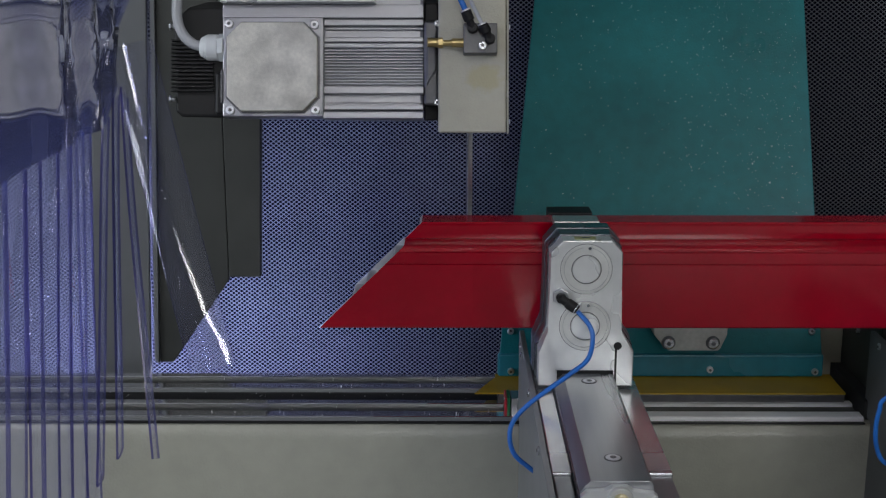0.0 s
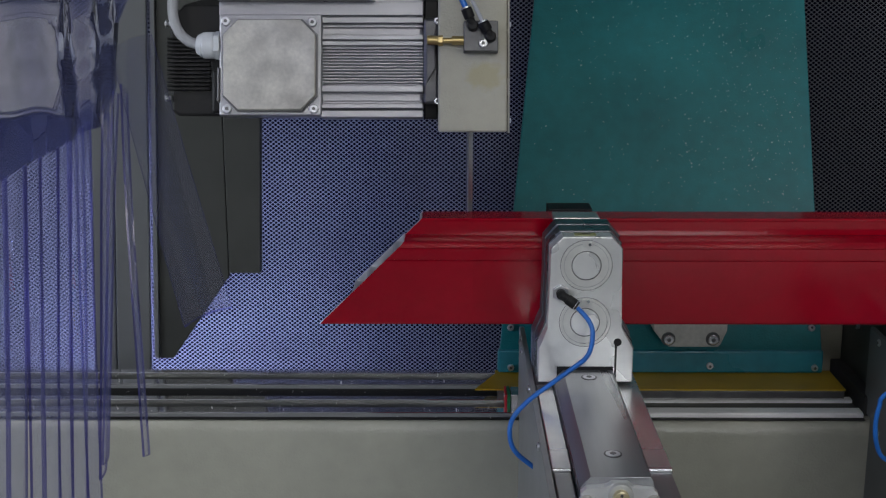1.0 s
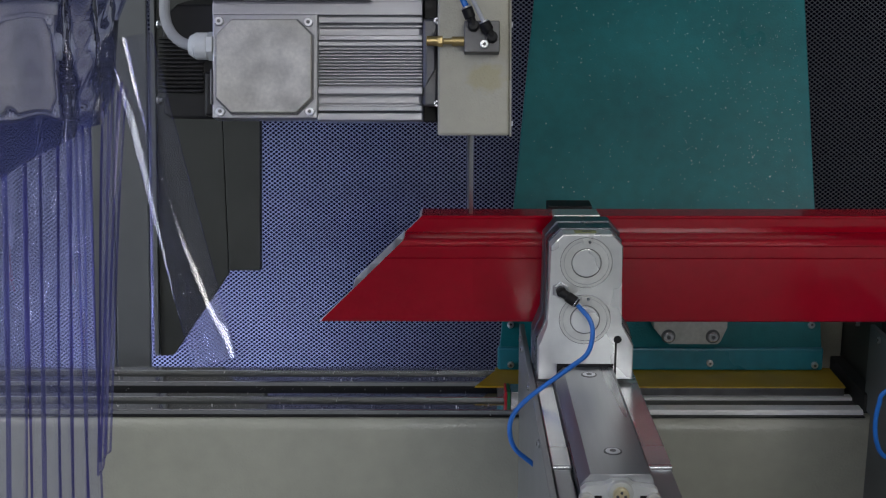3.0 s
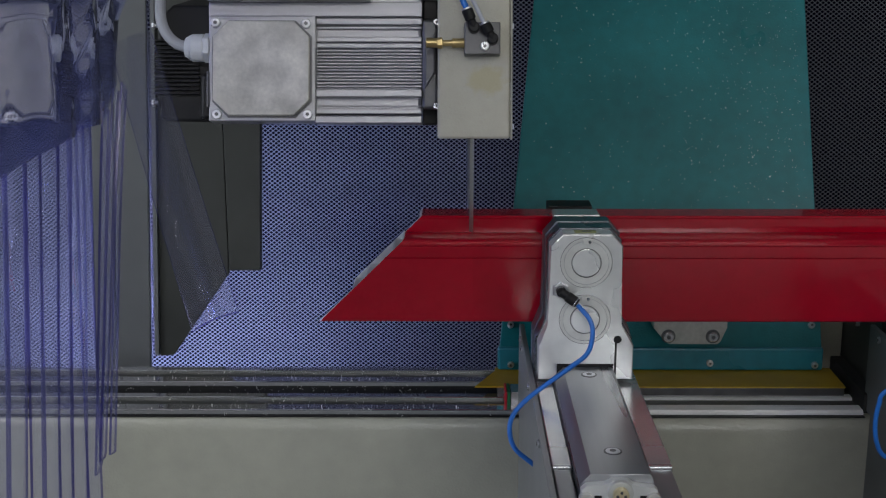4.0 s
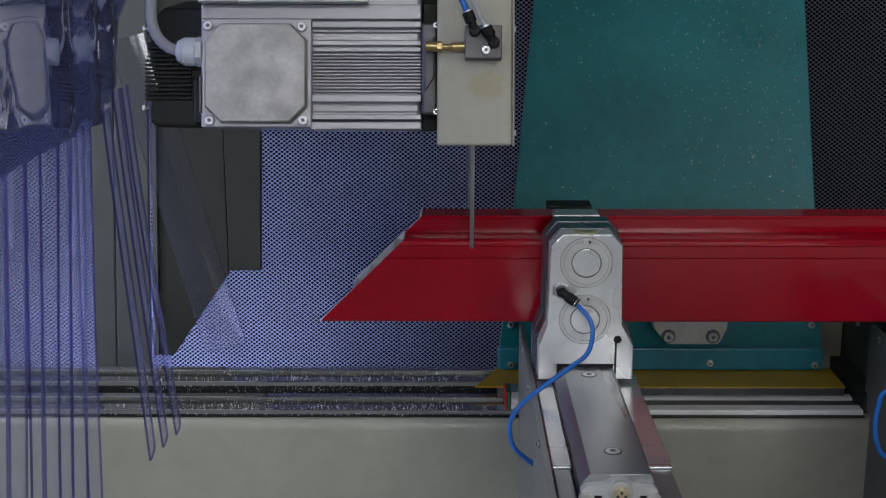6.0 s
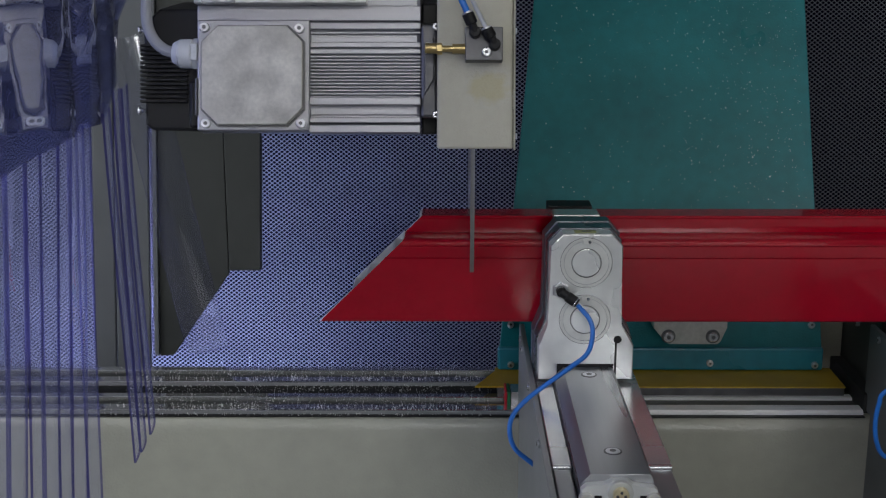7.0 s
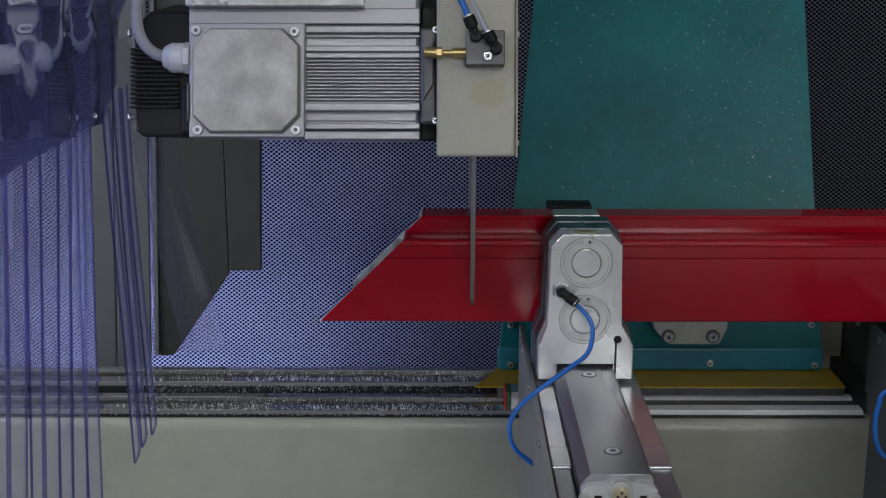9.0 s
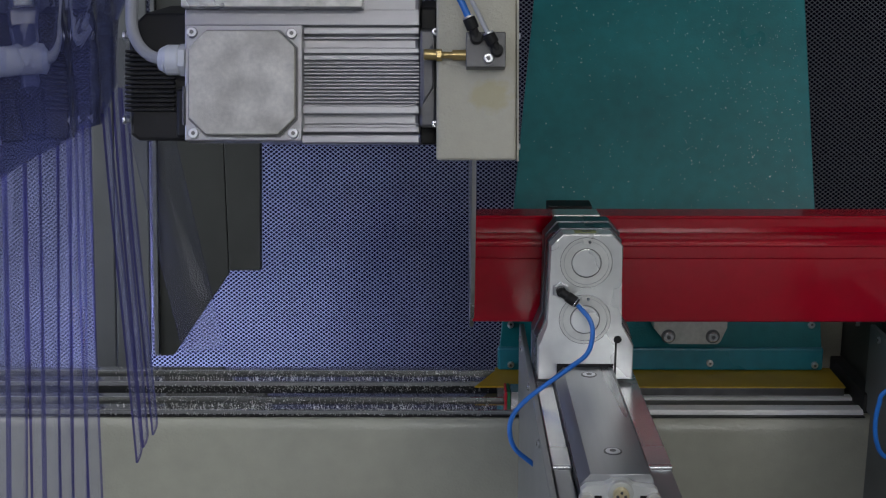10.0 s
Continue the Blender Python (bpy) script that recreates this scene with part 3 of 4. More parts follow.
    cyl(bm, (0.1125, f - 0.004, 0.9775), (0.1125, f - 0.013, 0.9775), 0.0050, 20, bevel=0.001)
    cyl(bm, (0.1120, f - 0.0105, 0.9778), (0.1195, f - 0.0128, 0.9729), 0.0044, 20, bevel=0.001)
    cyl(bm, (0.1180, f - 0.0122, 0.9739), (0.1270, f - 0.015, 0.9680), 0.0054, 20, bevel=0.001)
    part("elbow", bm, BLACK, fit, "black plastic hose elbow")
    bm = B()
    cyl(bm, (0.1262, f - 0.0147, 0.9685), (0.1272, f - 0.0150, 0.9679), 0.0057, 20, bevel=0.0003)
    part("collar", bm, BOLT, fit)
    bm = B()
    cyl(bm, (0.1270, f - 0.0149, 0.9680), (0.1284, f - 0.0154, 0.9671), 0.0046, 20, bevel=0.0004)
    part("release_ring", bm, BLACK, fit)
    bm = B()
    tube(bm, [(0.1284, -0.0900, 0.9655), (0.1397, -0.0980, 0.9534), (0.1427, -0.1040, 0.9407), (0.1376, -0.1100, 0.9221), (0.1207, -0.1150, 0.9091), (0.1010, -0.1200, 0.8961),
              (0.0787, -0.1250, 0.8802), (0.0636, -0.1300, 0.8643), (0.0603, -0.1350, 0.8485), (0.0658, -0.1400, 0.8327), (0.0844, -0.1400, 0.8159)], 0.0024, 12)
    part("air_hose", bm, BLUE, th, "blue plastic air hose")
    # arm
    z = 0.8948
    bm = B()
    prism(bm, [(0.1085, z - 0.024), (0.1085, z - 0.010), (0.1120, z - 0.0045), (0.1170, z), (0.1660, z), (0.1685, z - 0.003), (0.1700, z - 0.010), (0.1700, z - 0.024)], "y", -0.336, -0.070, 0.0006)
    arm = part("arm", bm, ARM, th, "grey anodised slide arm")
    # Darker strips put the dark reflection on the arm's sides into colour.
    for x, w in ((0.1092, 0.0016), (0.1693, 0.0012)):
        bm = B()
        box(bm, x - w, x + w, -0.3355, -0.0705, z - 0.026, z - 0.013, 0.0006)
        part("dark_side_strip", bm, CLAMP_SHADED, arm)
    bm = B()
    box(bm, 0.1105, 0.1680, f + 0.0, f - 0.0008, z - 0.012, z + 0.0036)
    part("arm_slot", bm, BLACK, th)
    for y in (-0.0975, -0.2890):
        bm = B()
        cyl(bm, (0.141, y, z - 0.004), (0.141, y, z + 0.0004), 0.0080, 28, bevel=0.0002)
        s = part("countersunk_bolt", bm, CAST, th)
        bm = B()
        cyl(bm, (0.141, y, z - 0.004), (0.141, y, z + 0.0008), 0.0064, 24, bevel=0.0003)
        part("head", bm, BOLT, s)
        bm = B()
        cyl(bm, (0.141, y, z - 0.004), (0.141, y, z + 0.0011), 0.0030, 6)
        part("socket", bm, CAST, s)
    # end plate
    bm = B()
    prism(bm, [(0.1085, 0.868), (0.1085, 0.884), (0.1130, 0.8885), (0.128, 0.8885), (0.1335, 0.8925), (0.147, 0.8925), (0.1515, 0.8880), (0.168, 0.8870), (0.1715, 0.884), (0.1715, 0.868)], "y", -0.344, -0.3365, 0.0008)
    part("end_plate", bm, CLAMP, th)
    for x in (0.1225, 0.1600):
        bm = B()
        box(bm, x - 0.003, x + 0.003, -0.3446, -0.340, 0.8755, 0.8795)
        part("end_slot", bm, BLACK, th)
    bm = B()
    cyl(bm, (0.1405, -0.343, 0.8830), (0.1405, -0.349, 0.8830), 0.0106, 32, bevel=0.001)
    part("washer", bm, RING, th)
    screw(th, (0.1405, -0.349, 0.8830), (0, -1, 0), 0.0066, head=0.0045, mat=GOLD, star=True)
    for x in (0.1130, 0.1680):
        bm = B()
        cyl(bm, (x, -0.34, 0.8765), (x, -0.348, 0.8765), 0.0062, 28, bevel=0.0008)
        part("pin", bm, ALU_MATT, th)
    return th


def console(x0, x1, label, rails_on=True, paint=None):
    th = empty("clamp_console", Matrix(), label, "machine console", "clamp consoles")
    z = 0.8776
    bm = B()
    prism(bm, [(-0.46, 0.0), (BED_Y - 0.001, 0.0), (BED_Y - 0.001, 0.774), (0.124, 0.774), (0.124, z), (-0.46, z)], "x", x0, x0 + 0.006, 0.001)
    part("side_plate", bm, paint or PLATE_GREY, th)
    bm = B()
    box(bm, x0 + 0.0065, x1, -0.46, BED_Y - 0.001, 0.0, z - 0.032, 0.001)
    part("body", bm, paint or PLATE_GREY, th)
    if rails_on:
        for a, b in ((x0 + 0.0068, 0.1072), (0.1710, x1)):
            bm = B()
            box(bm, a, b, -0.281, -0.02, z - 0.020, z - 0.0005, 0.001)
            part("slide_strip", bm, STEEL, th)
            bm = B()
            box(bm, a + 0.001, b - 0.001, -0.46, -0.2818, z - 0.020, z - 0.003, 0.001)
            part("slide_strip", bm, ARM, th)
    for y, dz in ((0.089, 0.008), (0.055, 0.008), (-0.070, 0.006), (-0.2185, 0.006), (-0.40, 0.006)):
        screw(th, (x0, y, z - dz), (-1, 0, 0), 0.0042, head=0.002)
    return th


def right_side():
    console(0.0832, 0.1945, "grey painted clamp console with steel slide strips and bolts")
    # Second console's shade is put into a darker grey than the first.
    console(0.4960, 0.62, "second console beside the bed, its shade put into a darker grey", False, GREY)
    th = empty("side_cover", Matrix(), "dark grey sheet cover at the end of the guide rails", "cover plate")
    bm = B()
    prism(bm, [(0.12, BED_Z - 0.05), (0.30, BED_Z - 0.05), (0.30, 0.90), (0.12, 0.90)], "x", 0.5085, 0.5165, 0.001)
    part("sheet", bm, DARKGREY, th)
    bm = B()
    box(bm, 0.4705, 0.5075, 0.258, 0.268, 0.70, 0.90, 0.001)
    part("back_strip", bm, BEIGE, th)
    # Black block puts the darkness of the cavity at the rail ends into colour.
    bm = B()
    prism(bm, [(0.4925, BED_Z + 0.001), (0.5080, BED_Z + 0.001), (0.5080, BED_Z + 0.026), (0.4925, BED_Z + 0.026)], "y", 0.112, 0.255, 0.004)
    part("cavity_shade", bm, RUBBER, th)
    screw(th, (0.5085, 0.2, 0.855), (-1, 0, 0), 0.004)
    th = empty("air_hose", Matrix(), "blue plastic air hose of the next clamp", "hose")
    bm = B()
    tube(bm, [(0.50, -0.10, 0.915), (0.4415, -0.10, 0.8802), (0.4337, -0.10, 0.8651), (0.4315, -0.10, 0.8438), (0.4350, -0.10, 0.8224), (0.4443, -0.10, 0.8082), (0.470, -0.10, 0.800), (0.4975, -0.10, 0.800)], 0.0024, 12)
    part("tube", bm, BLUE, th)
    th = empty("fence_jaw", Matrix(), "black and grey fence jaw standing behind the profile", "fence")
    bm = B()
    box(bm, 0.1113, 0.1603, 0.0815, 0.115, 0.84, 1.0285, 0.001)
    part("jaw", bm, BLACK, th)
    bm = B()
    box(bm, 0.112, 0.150, 0.115, 0.245, 0.86, 0.90, 0.001)
    part("stay", bm, CAST, th)


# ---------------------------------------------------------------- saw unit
K = 0.000515


def sx(p):
    return (p - 784) * K


def sz(p):
    return (441 - p) * K


oil_stain(GUARD, (sx(868), 0.0, sz(170)), (0.021, 1.0, 0.016), (0.36, 0.33, 0.19), 0.75)
SAW_END = Vector((-0.0052, -0.1802, 1.0459))
SAW_TILT = -14.3


def saw_unit():
    th = empty("saw_unit", pose(*SAW_END, SAW_TILT), "circular saw unit with ribbed motor and grey beige guard", "circular saw")
    # motor body
    bm = B()
    box(bm, sx(318), sx(741), 0.0285, 0.150, sz(236), sz(-40), 0.004)
    body = part("motor_body", bm, ALU_RIB, th, "extruded aluminium motor body")
    rib = [(10, 38, 0.020), (42, 54, 0.020), (57, 62, 0.024), (78, 88, 0.022), (91, 100, 0.022), (184, 198, 0.016), (213, 216, 0.028), (221, 231, 0.020), (237, 251, 0.012)]
    rib += [(103 + 6.4 * k, 107.4 + 6.4 * k, 0.023) for k in range(12)]
    for a, b, d in rib:
        bm = B()
        box(bm, sx(531 if a > 40 else 318), sx(741), d, 0.040, sz(b + 0.4), sz(a - 0.4), 0.0009)
        part("rib", bm, ALU_RIB, body)
    bm = B()
    box(bm, sx(318), sx(640), 0.002, 0.05, sz(12), sz(-60), 0.001)
    part("top_bracket", bm, FILM, th, "scratched aluminium bracket")
    # terminal box
    bm = B()
    box(bm, sx(322), sx(532), 0.010, 0.038, sz(248), sz(40), 0.0012)
    tb = part("terminal_box", bm, ALU_RIB, th)
    c, l, r, t, b = 30, 333, 521, 54, 238
    bm = B()
    prism(bm, [(sx(l + c), sz(b)), (sx(r - c), sz(b)), (sx(r), sz(b - c)), (sx(r), sz(t + c)), (sx(r - c), sz(t)), (sx(l + c), sz(t)), (sx(l), sz(t + c)), (sx(l), sz(b - c))], "y", 0.0, 0.0105, 0.0012)
    part("lid", bm, LID, tb, "cast aluminium lid with chamfered corners")
    g = 4
    bm = B()
    prism(bm, [(sx(l + c - g / 2), sz(b + g)), (sx(r - c + g / 2), sz(b + g)), (sx(r + g), sz(b - c + g / 2)), (sx(r + g), sz(t + c - g / 2)), (sx(r - c + g / 2), sz(t - g)), (sx(l + c - g / 2), sz(t - g)),
               (sx(l - g), sz(t + c - g / 2)), (sx(l - g), sz(b - c + g / 2))], "y", 0.0092, 0.0110)
    part("gasket", bm, CAST, tb, "dark seam round the lid")
    for x, y in ((336, 55), (514, 57), (339, 235), (517, 235)):
        screw(tb, (sx(x), 0.010, sz(y)), (0, -1, 0), 0.0048, "lid_screw", 0.0050)
    bm = B()
    box(bm, sx(318), sx(323), 0.008, 0.03, sz(220), sz(150), 0.0008)
    part("blanking_plug", bm, CAST, tb)
    # gland and cable
    bm = B()
    cyl(bm, (sx(322), 0.020, sz(101)), (sx(310), 0.020, sz(101)), 0.0150, 6, bevel=0.001)
    cyl(bm, (sx(311), 0.020, sz(101)), (sx(284), 0.020, sz(101)), 0.0142, 24, bevel=0.002)
    cyl(bm, (sx(285), 0.020, sz(100)), (sx(272), 0.020, sz(99)), 0.0135, 24, 0.0095, bevel=0.001)
    part("cable_gland", bm, WHITE, tb, "white nylon cable gland")
    bm = B()
    tube(bm, [(sx(276), 0.020, sz(99)), (sx(258), 0.020, sz(94)), (sx(240), 0.020, sz(80)), (sx(228), 0.020, sz(60)), (sx(222), 0.020, sz(35)), (sx(221), 0.022, sz(0)), (sx(221), 0.025, sz(-60)), (sx(225), 0.03, sz(-140))], 0.0056, 14)
    part("motor_cable", bm, CABLE, th, "grey sheathed motor cable")
    # fan cover
    bm = B()
    prism(bm, [(sx(214), sz(232)), (sx(228), sz(243)), (sx(330), sz(245)), (sx(330), sz(10)), (sx(240), sz(10)), (sx(209), sz(40))], "y", 0.034, 0.150, 0.003)
    fan = part("fan_cover", bm, BLACK, th, "black plastic fan cover")
    for k in range(14):
        y = 80 + k * 8.2
        bm = B()
        box(bm, sx(206), sx(296), 0.0275, 0.036, sz(y + 4.4), sz(y), 0.0005)
        part("fin", bm, BLACK, fan)
    bm = B()
    box(bm, sx(300), sx(329), 0.026, 0.036, sz(240), sz(150), 0.003)
    part("shoulder", bm, BLACK, fan)
    for y in (53, 207):
        bm = B()
        cyl(bm, (sx(214), 0.03, sz(y)), (sx(204), 0.03, sz(y)), 0.0022, 12)
        cyl(bm, (sx(207), 0.03, sz(y)), (sx(202), 0.03, sz(y)), 0.0042, 6, bevel=0.0005)
        part("fan_bolt", bm, BOLT, fan)
    # flange
    bm = B()
    box(bm, sx(741), sx(773), 0.020, 0.150, sz(222), sz(44), 0.003)
    fl = part("motor_flange", bm, CAST, th, "dark cast flange")
    bm = B()
    box(bm, sx(742), sx(772), 0.040, 0.150, sz(252), sz(0), 0.002)
    part("flange_foot", bm, BLACK, fl)
    bm = B()
    prism(bm, [(sx(748), sz(180)), (sx(748), sz(100)), (sx(766), sz(70)), (sx(766), sz(150))], "y", 0.014, 0.022, 0.001)
    part("flange_lug", bm, CAST, fl)
    for y in (51, 217):
        screw(fl, (sx(770), 0.018, sz(y)), (0, -1, 0), 0.0034)
    # guard
    bm = B()
    box(bm, sx(772), sx(913), -0.004, 0.40, sz(284), sz(-150), 0.0022)
    gd = part("blade_guard", bm, GUARD, th, "grey beige painted sheet guard")
    bm = B()
    box(bm, sx(914), sx(918), -0.002, 0.40, sz(286), sz(-150), 0.0006)
    part("guard_lip", bm, BEIGE, gd)
    for y in (258, 60):
        bm = B()
        cyl(bm, (sx(917), 0.012, sz(y)), (sx(922), 0.012, sz(y)), 0.0028, 14, bevel=0.0005)
        part("guard_screw", bm, BOLT, gd)
    # spray valve
    bm = B()
    box(bm, sx(824), sx(893), -0.020, -0.0045, sz(125), sz(63), 0.001)
    vb = part("spray_valve", bm, CAST, th, "grey valve block with black hose elbows")
    screw(vb, (sx(863), -0.020, sz(110)), (0, -1, 0), 0.0044, "valve_screw")
    bm = B()
    cyl(bm, (sx(826), -0.012, sz(101)), (sx(800), -0.012, sz(101)), 0.0047, 18, bevel=0.0005)
    cyl(bm, (sx(802), -0.012, sz(101)), (sx(780), -0.012, sz(101)), 0.0030, 18)
    cyl(bm, (sx(782), -0.012, sz(101)), (sx(772), -0.012, sz(101)), 0.0056, 6, bevel=0.0005)
    cyl(bm, (sx(773), -0.012, sz(101)), (sx(750), -0.012, sz(100)), 0.0049, 18, bevel=0.0008)
    part("nozzle", bm, BRASS, vb, "brass spray nozzle")
    for (ax, ay), (bx, by) in (((842, 75), (828, 42)), ((878, 97), (862, 70))):
        bm = B()
        cyl(bm, (sx(ax), -0.018, sz(ay)), (sx(ax), -0.030, sz(ay)), 0.0054, 20, bevel=0.0014)
        mx, my = ax + (bx - ax) * 0.42, ay + (by - ay) * 0.42
        cyl(bm, (sx(ax), -0.026, sz(ay)), (sx(mx), -0.028, sz(my)), 0.0042, 20, bevel=0.0006)
        cyl(bm, (sx(mx), -0.0275, sz(my)), (sx(bx), -0.030, sz(by)), 0.0057, 20, bevel=0.0012)
        part("hose_elbow", bm, BLACK, vb)
        bm = B()
        cyl(bm, (sx(bx), -0.030, sz(by)), (sx(bx) - 0.0006, -0.0302, sz(by) + 0.0014), 0.0050, 18)
        part("collar", bm, BOLT, vb)
    bm = B()
    tube(bm, [(sx(828), -0.030, sz(42)), (sx(818), -0.031, sz(20)), (sx(805), -0.032, sz(-5)), (sx(780), -0.03, sz(-60)), (sx(760), -0.025, sz(-120))], 0.0031, 12)
    part("air_hose", bm, BLUE, vb, "blue plastic air hose")
    bm = B()
    tube(bm, [(sx(862), -0.030, sz(70)), (sx(848), -0.031, sz(42)), (sx(832), -0.032, sz(10)), (sx(815), -0.032, sz(-20)), (sx(790), -0.03, sz(-80))], 0.0021, 12)
    part("thin_hose", bm, CLEAR_HOSE, vb, "thin milky hose")
    # depth edges of the unit run level
    for ob in th.children_recursive:
        for v in ob.data.vertices:
            v.co.z += 0.255 * max(0.0, v.co.y - 0.037)
    # blade, in the unit's space
    inv = th.matrix_basis.inverted()
    ctr = inv @ Vector((CUT_X + 0.0012, 0.1440, 1.151))
    bm = B()
    cyl(bm, (-0.0017, 0, 0), (0.0017, 0, 0), 0.2670, 200)
    bl = part("saw_blade", bm, BLADE, th, "thin toothed steel saw blade", Matrix.Translation(ctr) @ pose(0, 0, 0, -SAW_TILT) @ pose(0, 0, 0, 0, 0, -0.6))
    bm = B()
    seg = 300
    rows = []
    for xx, rr in ((-0.0018, 0.262), (-0.0021, 0.2665), (-0.0021, 0.270), (0.0021, 0.270), (0.0021, 0.2665), (0.0018, 0.262)):
        rows.append([bm.verts.new((xx, rr * math.cos(2 * math.pi * k / seg), rr * math.sin(2 * math.pi * k / seg))) for k in range(seg)])
    for u, v in zip(rows, rows[1:]):
        for k in range(seg):
            bm.faces.new((u[k], u[(k + 1) % seg], v[(k + 1) % seg], v[k]))
    part("teeth", bm, BLADE, bl)
    bm = B()
    cyl(bm, (-0.012, 0, 0), (0.012, 0, 0), 0.045, 40, bevel=0.001)
    part("blade_flange", bm, CAST, bl)
    return th


# ---------------------------------------------------------------- strip curtain
CURTAIN_X = -0.325
SLIT_Z = 1.155


def strip_mesh(width, length, bend, seed, cup=0.0, edges=False):
    """A hanging clear strip: local z runs down from its top edge, cut edges in a second material."""
    rnd = random.Random(seed)
    bm = B()
    n, m = 24, 6
    t = 0.0011
    ph = rnd.uniform(0, 6)
    grids = []
    for side in (-t, t):
        g = []
        for i in range(n + 1):
            u = i / n
            row = []
            for j in range(m + 1):
                w = j / m - 0.5
                x = side + bend * u * u + 0.0018 * math.sin(4 * u + ph) * u - cup * 4 * w * w
                row.append(bm.verts.new((x, w * width, -length * u)))
            g.append(row)
        grids.append(g)
    for s, g in enumerate(grids):
        for i in range(n):
            for j in range(m):
                bm.faces.new((g[i][j], g[i][j + 1], g[i + 1][j + 1], g[i + 1][j]))
    a, b = grids
    for i in range(n):
        for j in (0, m):
            f = bm.faces.new((a[i][j], a[i + 1][j], b[i + 1][j], b[i][j]))
            f.material_index = 1
    for j in range(m):
        f = bm.faces.new((a[n][j], a[n][j + 1], b[n][j + 1], b[n][j]))
        f.material_index = 1
    drop = [f for f in bm.faces if (f.material_index == 1) != edges]
    bmesh.ops.delete(bm, geom=drop, context="FACES")
    for f in bm.faces:
        f.material_index = 0
    return bm


def curtain():
    bm = B()
    n, m = 90, 12
    for side in (0, 1):
        rows = []
        for i in range(n + 1):
            row = []
            for k in range(m + 1):
                z = SLIT_Z + (1.50 - SLIT_Z) * k / m
                end = -0.10 + 0.10 * min(1.0, (z - SLIT_Z) / 0.12)
                y = -0.95 + (end + 0.95) * i / n
                fold = max(0.0, min(1.0, (y + 0.27) / 0.14))
                x = CURTAIN_X - 0.001 + 0.002 * side + 0.0014 * math.sin(y * 41 + z * 5) + fold * (0.0042 * math.sin(y * 84 + 1.2 * z) + 0.0014 * math.sin(y * 51 - 3 * z))
                row.append(bm.verts.new((x, y, z)))
            rows.append(row)
        for i in range(n):
            for k in range(m):
                bm.faces.new((rows[i][k], rows[i + 1][k], rows[i + 1][k + 1], rows[i][k + 1]))
    th = empty("strip_curtain", Matrix(), "clear bluish plastic strip curtain slit into narrow strips", "strip curtain")
    part("sheet", bm, [PVC_SHEET], th)
    k = 0
    y = -0.93
    rnd = random.Random(5)
    while y < -0.160:
        late = max(0.0, min(1.0, (y + 0.24) / 0.08))
        cup = rnd.uniform(0.0004, 0.0014) + 0.003 * late
        at = pose(CURTAIN_X + rnd.uniform(-0.001, 0.001), y, SLIT_Z + 0.008 * late, 0, 4.1 - 1.6 * late + rnd.uniform(-0.25, 0.25), rnd.uniform(-3, 3) - 4 * late)
        strip = part("strip", strip_mesh(0.0402, 0.42, 0.0015, k, cup), PVC, th, at=at)
        part("cut_edge", strip_mesh(0.0402, 0.42, 0.0015, k, cup, True), PVC_EDGE, strip)
        y += 0.0405 - 0.024 * late
        k += 1
    bm = B()
    box(bm, CURTAIN_X - 0.006, CURTAIN_X + 0.006, -0.95, 0.01, 1.49, 1.54, 0.002)
    part("rail", bm, GREY, th)
    for y in (-0.90, -0.10):
        bm = B()
        cyl(bm, (CURTAIN_X, y, 1.538), (CURTAIN_X, y, 3.602), 0.005, 12)
        part("hanger", bm, GREY, th)


def loose_strip(width, length, bend, seed, m, label, cup=0.0012):
    ob = part("plastic_strip", strip_mesh(width, length, bend, seed, cup), PVC, None, label, m)
    part("cut_edge", strip_mesh(width, length, bend, seed, cup, True), PVC_EDGE, ob, "violet cut edge")
    return tagged(ob, category="curtain strip", group="loose curtain strips")


def hang(p, d, w):
    """Pose of a strip that hangs from p along d, its width along w."""
    down = Vector(d).normalized()
    wide = Vector(w)
    wide = (wide - down * wide.dot(down)).normalized()
    m = Matrix((wide.cross(-down), wide, -down)).transposed().to_4x4()
    m.translation = p
    return m


FLY = Vector((-0.318, -0.03, 1.225))
ENDS = [Vector((CURTAIN_X + 0.003, -0.112, 1.163)), Vector((CURTAIN_X + 0.004, -0.075, 1.178)), Vector((CURTAIN_X + 0.005, -0.047, 1.178))]
DOWN = (0, 0, -1)


def loose_strips():
    out = [loose_strip(0.044, 0.335, -0.022, 101, hang(FLY, DOWN, (1, 0, 0)), "clear plastic strip swinging in the air draught", 0.005)]
    for p, l, b, label in zip(ENDS, (0.35, 0.36, 0.36), (0.006, 0.008, 0.010), ("clear plastic strip hanging with a curled lower end", "clear plastic strip hanging beside the motor", "last clear plastic strip at the curtain end")):
        out.append(loose_strip(0.042, l, b, 102 + len(out), hang(p, DOWN, (-0.12, 1, 0)), label))
    return out


